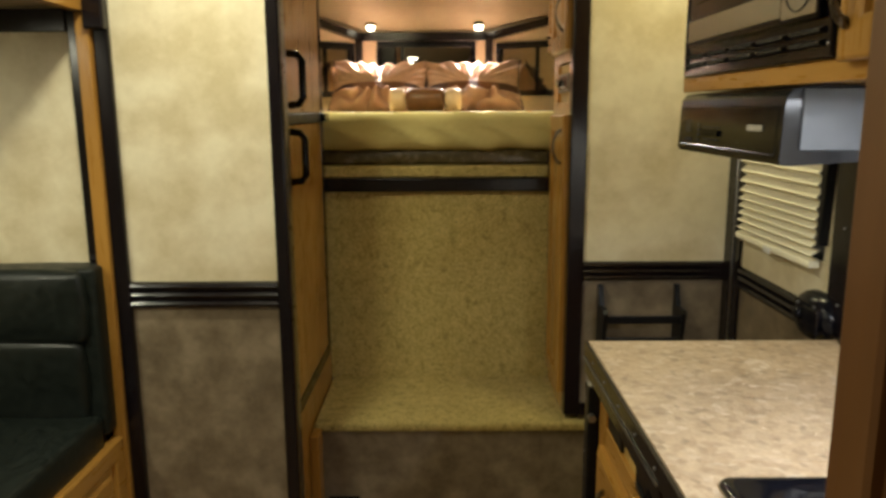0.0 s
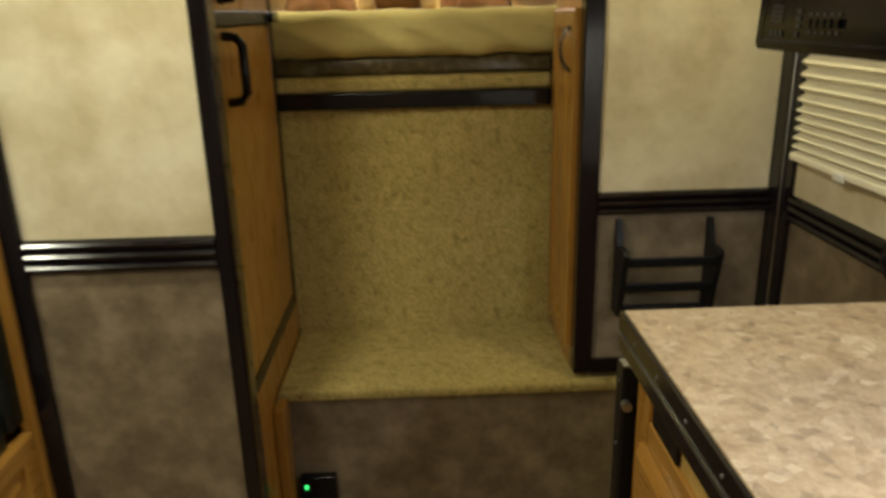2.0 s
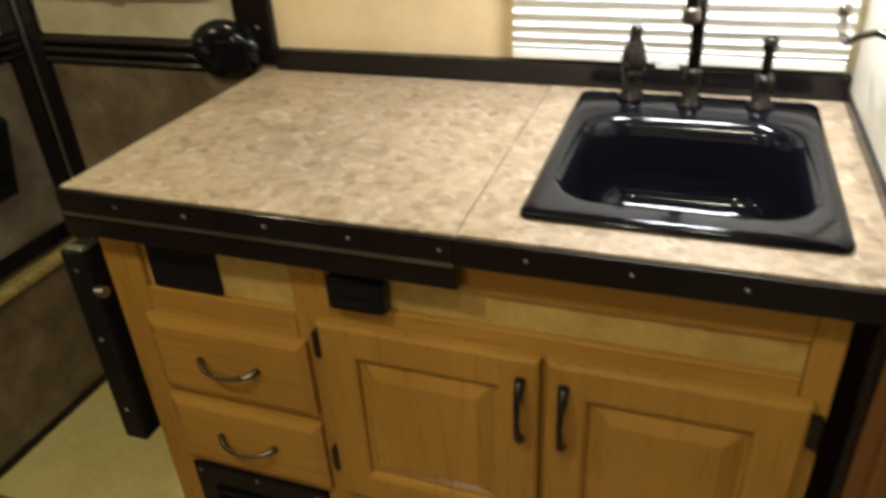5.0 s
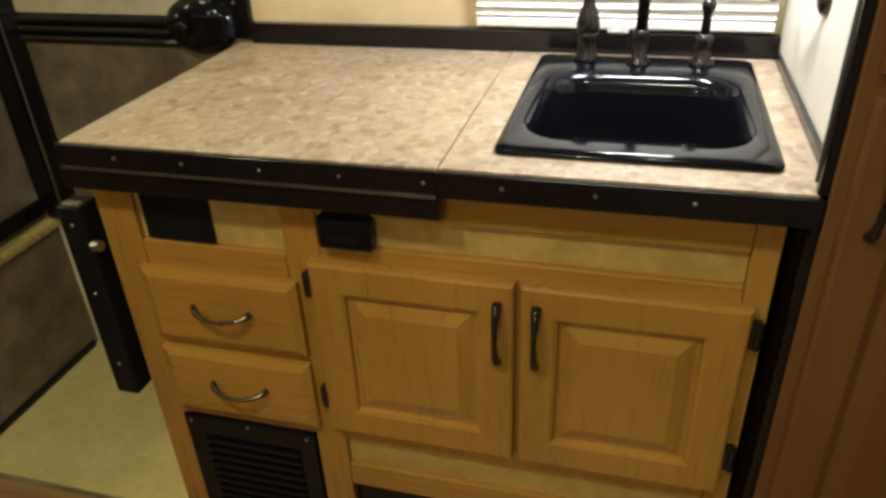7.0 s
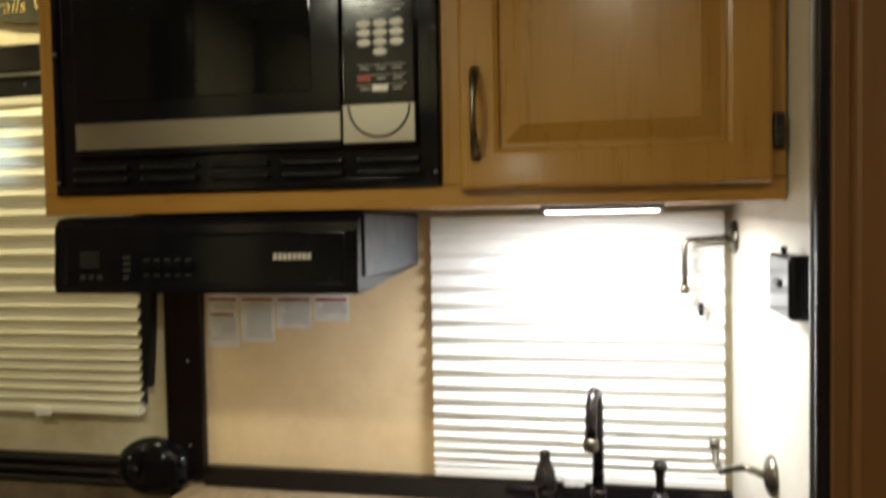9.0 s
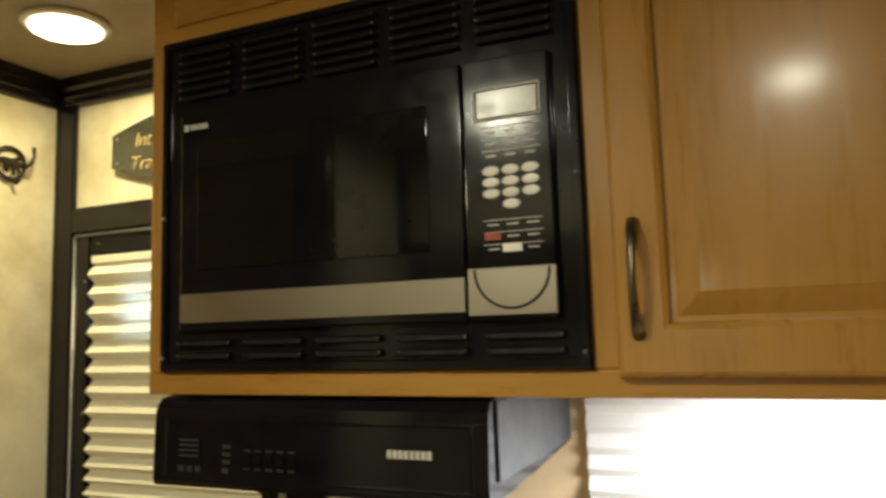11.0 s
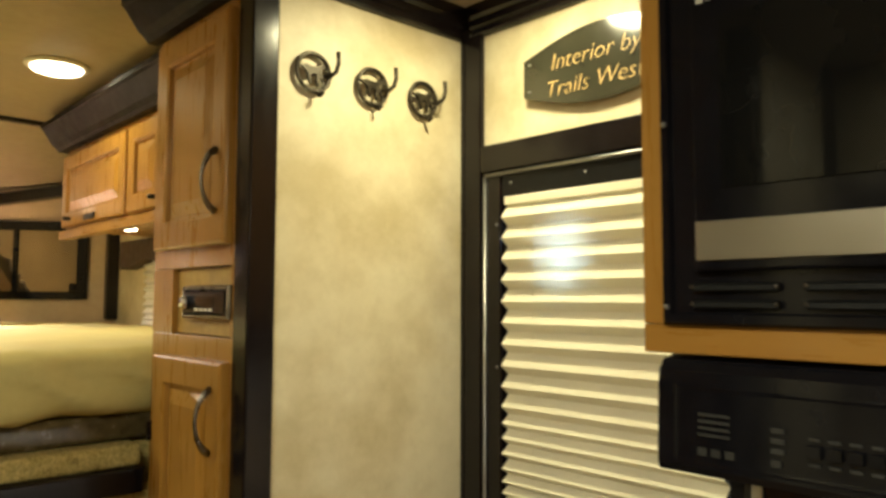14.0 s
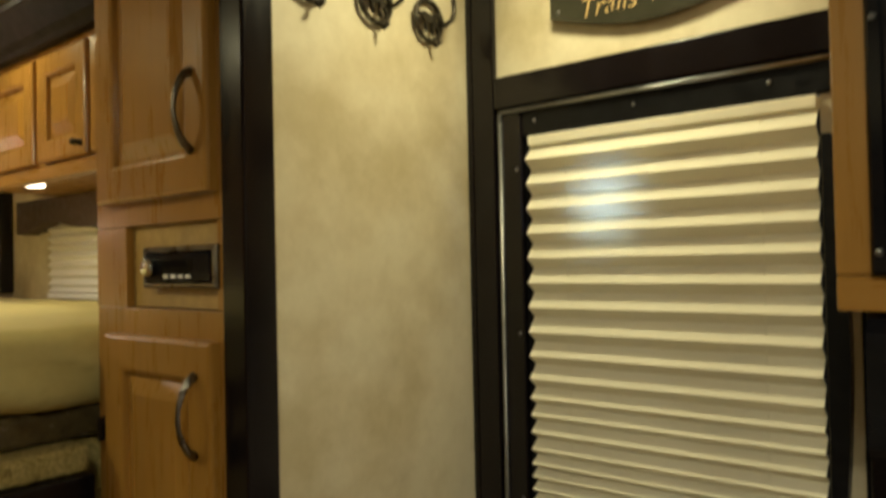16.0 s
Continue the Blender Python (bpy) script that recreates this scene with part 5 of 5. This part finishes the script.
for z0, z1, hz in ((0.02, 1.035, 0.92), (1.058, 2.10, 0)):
    d = part("door", ring_panel(-0.02, 0.566, z0, z1, raised_rings(0.06), facing_minus_x(0.368)), WOOD_SHADED, closet)
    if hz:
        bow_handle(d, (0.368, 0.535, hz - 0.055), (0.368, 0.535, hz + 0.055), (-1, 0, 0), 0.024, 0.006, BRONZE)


# ---- bunk ----
bed = thing("mattress", (0.02, 3.8, 1.236), "thick mattress with cream sheet over brown leather base", "mattress")


def soft_slab(x0, x1, y0, y1, z0, z1, r, wrinkle, seed, cuts=24):
    bm = box(x0, x1, y0, y1, z0, z1, r, 4)
    bmesh.ops.subdivide_edges(bm, edges=[e for e in bm.edges if e.calc_length() > 0.15], cuts=cuts, use_grid_fill=True)
    bmesh.ops.subdivide_edges(bm, edges=[e for e in bm.edges if abs(e.verts[0].co.z - e.verts[1].co.z) > 0.03], cuts=9, use_grid_fill=True)
    for v in bm.verts:
        s = noise.noise(Vector((v.co.x * 3.2 + v.co.z * 5, v.co.y * 2.0, v.co.z * 2 + seed)))
        f = noise.noise(Vector((v.co.x * 11 + v.co.z * 14, v.co.y * 9, seed + 4)))
        v.co.y += wrinkle * (s + 0.5 * f)
        if v.co.y < y0 + 0.12:
            fold = math.sin((v.co.x * 0.8 + v.co.z * 1.6) * 34 + 3 * s)
            v.co.y -= wrinkle * 1.7 * max(0.0, fold) ** 3 * (0.35 + 0.65 * max(0, s + 0.4)) * min(1, (z1 - v.co.z) / 0.05)
        v.co.z += wrinkle * 0.5 * f
    return bm


part("base_band", soft_slab(-0.94, 0.985, 2.875, 4.90, 1.238, 1.294, 0.014, 0.009, 2), BROWNLEATHER, bed, "wrinkled brown leather band", True)
part("sheet", soft_slab(-0.945, 0.99, 2.835, 4.93, 1.294, 1.436, 0.052, 0.017, 7, 60), SHEET, bed, "cream fitted sheet", True)


def pillow(name, at, w, h, t, lean, label, seed):
    """A gathered satin pillow: pale pleats fan out above a dark band, copper folds below it."""
    ob = thing(name, at, label, "pillow")
    m = Matrix.Translation(at) @ Matrix.Rotation(radians(-lean), 4, "X")
    n, mm = 96, 48
    bm = bmesh.new()
    grid = {}
    for side in (0, 1):
        for i in range(n + 1):
            for j in range(mm + 1):
                u, v = 2 * i / n - 1, 2 * j / mm - 1
                edge = max(0.0, (1 - abs(u) ** 3) * (1 - abs(v) ** 3)) ** 0.5
                wob = noise.noise(Vector((u * 2, v * 2, seed)))
                if v > -0.12:
                    a = math.atan2(v + 0.34, u * 0.9)
                    fold = 0.046 * (abs(2 * ((a * 4.6 + 0.35 * wob + seed) % 1.0) - 1) - 0.5) * min(1, (v + 0.12) * 4) * (0.5 + 0.5 * edge)
                elif v > -0.42:
                    fold = 0.010 * wob
                else:
                    fold = 0.080 * (abs(math.sin(math.atan2(v + 0.2, u * 0.7) * 5 + 4 * wob)) - 0.5) * (0.4 + 0.6 * edge)
                y = (t / 2 * edge + (fold if side else -0.004)) * (-1 if side else 1)
                rim = side and (i in (0, n) or j in (0, mm))
                x = u * w / 2 * (1 + 0.05 * abs(v) * abs(u)) * (1 - 0.05 * (1 - abs(v)))
                z = v * h / 2 * (1 - 0.14 * (1 - abs(u) ** 1.5) * abs(v)) + h / 2 + 0.024 * wob * max(0, v) + 0.035 * max(0, v) * abs(u) ** 5
                grid[side, i, j] = grid[0, i, j] if rim else bm.verts.new(m @ Vector((x, y, z)))
    for side in (0, 1):
        for i in range(n):
            for j in range(mm):
                f = bm.faces.new([grid[side, i, j], grid[side, i + 1, j], grid[side, i + 1, j + 1], grid[side, i, j + 1]])
                v = 2 * (j + 0.5) / mm - 1
                u = abs(2 * (i + 0.5) / n - 1)
                band = -0.12 + 0.05 * noise.noise(Vector((u * 4, seed, 2)))
                f.material_index = 1 if u > 0.95 else 0 if v > band else (2 if v < band - 0.30 else 1 if u > 0.55 else 3)
    cover = part("cover", bm, SATINTOP, ob, "", True)
    cover.data.materials.append(SATINDARK)
    cover.data.materials.append(SATIN)
    cover.data.materials.append(CHESTNUT)
    return ob


SATINTOP = plain("rose_satin", (0.58, 0.385, 0.285), 0.36, 0, 0, 0.25, 9)
pillow("pillow", (-0.345, 4.50, 1.426), 0.60, 0.425, 0.17, 44, "rose satin pillow with fanned pleats and dark band", 1.3)
pillow("pillow", (0.225, 4.50, 1.426), 0.60, 0.425, 0.17, 44, "rose satin pillow with fanned pleats and dark band", 2.1)
bol = thing("bolster", (-0.06, 4.30, 1.43), "round bolster pillow with dark middle and pale ends", "pillow")


def bolster_piece(x0, x1, r0, material, label):
    prof = [(r0 * 0.4, x0), (r0 * 0.86, x0 + 0.006), (r0, x0 + 0.022), (r0 * 1.03, (x0 + x1) / 2), (r0, x1 - 0.02), (r0 * 0.9, x1 - 0.006), (r0 * 0.4, x1)]
    bm = lathe(prof, (0, 4.26, 1.506), "x", 22)
    part("cover", bm, material, bol, label, True)


bolster_piece(-0.265, -0.166, 0.064, SATINPALE, "pale gold satin end")
bolster_piece(-0.168, 0.052, 0.066, CHESTNUT, "chocolate satin middle")
bolster_piece(0.050, 0.150, 0.064, SATINPALE, "pale gold satin end")

# nose windows and mirror
mirror = thing("nose_mirror", (-0.07, 4.99, 1.58), "wide mirror in a black frame behind the pillows", "mirror")
part("glass", box(-0.36, 0.225, NOSE_Y - 0.009, NOSE_Y - 0.003, 1.60, 1.855), MIRROR, mirror)
for x0, x1, z0, z1 in ((-0.395, 0.26, 1.855, 1.892), (-0.395, 0.26, 1.565, 1.600), (-0.395, -0.36, 1.6005, 1.8545), (0.225, 0.26, 1.6005, 1.8545)):
    part("frame", box(x0, x1, NOSE_Y - 0.022, NOSE_Y - 0.002, z0, z1, 0.003), BLACK, mirror)


def nose_window(name, a, b, z0, z1, label):
    """A black-framed window lying on a slanting wall between plan points a and b."""
    a, b = Vector((*a, 0)), Vector((*b, 0))
    along = (b - a).normalized()
    n = Vector((along.y, -along.x, 0))
    if n.y > 0:
        n = -n
    length = (b - a).length
    ob = thing(name, (*a.lerp(b, 0.5).xy, z0), label, "window")

    def piece(pname, s0, s1, h0, h1, d0, d1, material, bev=0.002):
        bm = box(s0, s1, d0, d1, h0, h1, bev)
        for v in bm.verts:
            p = a + along * v.co.x + n * v.co.y
            v.co = Vector((p.x, p.y, v.co.z))
        part(pname, bm, material, ob)

    piece("pane", 0.02, length - 0.02, z0 + 0.02, z1 - 0.02, 0.003, 0.008, MIRRORDARK, 0)
    piece("frame", 0, length, z1 - 0.04, z1, 0.002, 0.024, BLACK)
    piece("frame", 0, length, z0, z0 + 0.035, 0.002, 0.024, BLACK)
    piece("frame", 0, 0.04, z0 + 0.0355, z1 - 0.0405, 0.002, 0.024, BLACK)
    piece("frame", length - 0.045, length, z0 + 0.0355, z1 - 0.0405, 0.002, 0.024, BLACK)
    piece("mullion", length * 0.48, length * 0.48 + 0.02, z0 + 0.0355, z1 - 0.0405, 0.008, 0.018, BLACK)
    piece("latch", length - 0.075, length - 0.0455, z0 + 0.036, z0 + 0.07, 0.009, 0.022, BLACK, 0.006)
    return ob


MIRRORDARK = plain("window_glass_at_night", (0.26, 0.21, 0.15), 0.06, 0.85, 0, 0.05, 5)


def on_wall(a, b, s):
    return (a[0] + (b[0] - a[0]) * s, a[1] + (b[1] - a[1]) * s)


RW = ((0.975, 4.615), (NOSE_R, NOSE_Y))
LW = ((-0.925, 4.615), (NOSE_L, NOSE_Y))
nose_window("window_2", on_wall(*RW, 0.90), on_wall(*RW, 0.12), 1.535, 1.875, "black framed sliding window on the slanting nose wall")
nose_window("window_3", on_wall(*LW, 0.88), on_wall(*LW, 0.12), 1.535, 1.875, "black framed sliding window on the slanting nose wall")

# overhead cabinet on the entry side of the bunk
over = thing("overhead_cabinet", (0.8, 3.4, 1.77), "maple overhead cabinet with dark crown above the bed", "cabinet")
part("body", box(0.622, 0.995, 2.84, 4.03, 1.775, 2.06, 0.002), WOOD_Y, over)
part("light_rail", box(0.602, 0.640, 2.84, 4.035, 1.745, 1.774, 0.003), WOOD_Y, over)
for y0, y1 in ((2.86, 3.13), (3.15, 3.395), (3.42, 4.015)):
    d = part("door", ring_panel(y0, y1, 1.785, 2.035, raised_rings(0.05), facing_minus_x(0.602)), WOOD_V, over)
    part("knob", tube([(0.602, y1 - 0.10 if y1 > 3.9 else y0 + 0.02, 1.81), (0.580, y1 - 0.10 if y1 > 3.9 else y0 + 0.02, 1.81)], 0.007, 10), BRONZE, d, "small bronze knob", True)
part("slot_plate", box(0.597, 0.6015, 3.66, 3.76, 1.793, 1.812, 0.001), BLACKMATT, over, "dark slot")
part("crown", profile_strip([(0.64, 2.06), (0.598, 2.06), (0.592, 2.070), (0.578, 2.080), (0.546, 2.130), (0.538, 2.136), (0.538, 2.15), (0.64, 2.15)], "y", 2.845, 4.065), CROWN, over, "dark stepped crown moulding")
part("crown_end", box(0.641, 0.99, 4.03, 4.065, 2.06, 2.15, 0.004), TRIM, over)
part("infill", box(0.641, 0.99, 2.845, 3.949, 2.061, CEIL - 0.003), WOOD_Y, over)
part("lamp_lens", lathe([(0.034, 0), (0.034, -0.008), (0.0, -0.009)], (0.72, 3.72, 1.7745), "z", 18), LAMPGLOW, over, "glowing puck light", True)

val = thing("valance", (0.97, 3.85, 1.69), "dark brown shaped valance over the bunk window", "valance")
bm = bmesh.new()
prev = None
for i in range(33):
    s = i / 32
    y = 3.30 + 1.06 * s
    low = 1.70 - 0.035 * abs(math.cos(math.pi * s * 2.0)) if 0.02 < s < 0.98 else 1.66
    cur = [bm.verts.new((0.925, y, 1.773)), bm.verts.new((0.925, y, low)), bm.verts.new((0.997, y, low)), bm.verts.new((0.997, y, 1.773))]
    if prev:
        for k in range(4):
            bm.faces.new((prev[k], prev[(k + 1) % 4], cur[(k + 1) % 4], cur[k]))
    else:
        bm.faces.new(cur)
    prev = cur
bm.faces.new(prev)
part("cloth", bm, VALANCE, val)
blind("bunk_blind", (0.98, 3.78, 1.437), 3.34, 4.22, 1.69, 1.437, 0.985, [(0.0, 0.031)], 0.016, BLINDWHITE, "white pleated blind beside the bed")


# lamps that the ceiling carries; the unseen fill lights get fixtures too
def ceiling_light(x, y):
    ob = thing("ceiling_light", (x, y, CEIL), "round recessed ceiling light with glowing lens, some added as fill", "ceiling light", "ceiling lights")
    part("rim", lathe([(0.082, 0.0), (0.082, -0.006), (0.070, -0.011), (0.066, -0.009)], (x, y, CEIL - 0.001), "z", 32), CARD, ob, "white rim", True)
    part("lens", lathe([(0.066, 0.0), (0.064, -0.006), (0.045, -0.012), (0.0, -0.014)], (x, y, CEIL - 0.0105), "z", 28), LAMPGLOW, ob, "glowing lens", True)


for lx, ly, power in CEILING_AND_FILL_LIGHTS:
    ceiling_light(lx, ly)
ob = thing("ceiling_light", (-1.40, 1.10, 1.72), "round recessed light in the slide-out ceiling", "ceiling light", "ceiling lights")
part("lens", lathe([(0.066, 0.0), (0.064, -0.006), (0.045, -0.012), (0.0, -0.014)], (-1.40, 1.10, 1.719), "z", 28), LAMPGLOW, ob, "glowing lens", True)
for lx in (-0.42, 0.273):
    ob = thing("reading_light", (lx, 4.90, 1.99), "small bright reading light over the pillows", "reading light", "reading lights")
    part("housing", lathe([(0.034, 0.0), (0.034, -0.010), (0.026, -0.014)], (lx, 4.875, 1.994), "z", 18), BLACK, ob, "", True)
    part("lens", lathe([(0.026, -0.0142), (0.028, -0.026), (0.021, -0.040), (0.010, -0.046), (0.0, -0.047)], (lx, 4.875, 1.994), "z", 18), LAMPGLOW, ob, "glowing lens", True)


# ---- floor planks ----
rnd = random.Random(11)
shared = {}


def plank_mesh(length):
    if length not in shared:
        bm = box(-0.0592, 0.0592, 0, length - 0.0016, -0.005, 0.0, 0.0)
        me = bpy.data.meshes.new("plank")
        bm.to_mesh(me)
        bm.free()
        me.materials.append(PLANK)
        shared[length] = me
    return shared[length]


for i in range(11):
    x = -0.86 + 0.06 + i * 0.12
    y = -0.4 - rnd.uniform(0, 0.5)
    while y < 2.37:
        length = rnd.choice((0.45, 0.6, 0.9))
        y1 = min(y + length, 2.373)
        if y1 - y > 0.05:
            ob = new("plank", plank_mesh(round(y1 - y, 2)))
            ob.location = (x, y, FLOOR)
            ob.parent = floor
        y = y1

# ragged pile along the lip of the carpeted step
bm = bmesh.new()
for k in range(2600):
    x = -0.40 + 0.985 * rnd.random()
    y, z = 2.372 + rnd.uniform(-0.003, 0.012), 0.368 + rnd.uniform(-0.012, 0.016)
    d = Vector((rnd.uniform(-0.5, 0.5), -1, rnd.uniform(-0.3, 0.9))).normalized() * rnd.uniform(0.005, 0.011)
    s = Vector((0.0013, 0, 0))
    p = Vector((x, y, z))
    v = [bm.verts.new(q) for q in (p - s, p + s, p + Vector((0, 0, 0.002)), p + d)]
    for f in ((0, 1, 3), (1, 2, 3), (2, 0, 3)):
        bm.faces.new([v[i] for i in f])
tagged(part("carpet_pile", bm, CARPET), "ragged carpet pile along the step's edge", "carpet", "", "stuff")
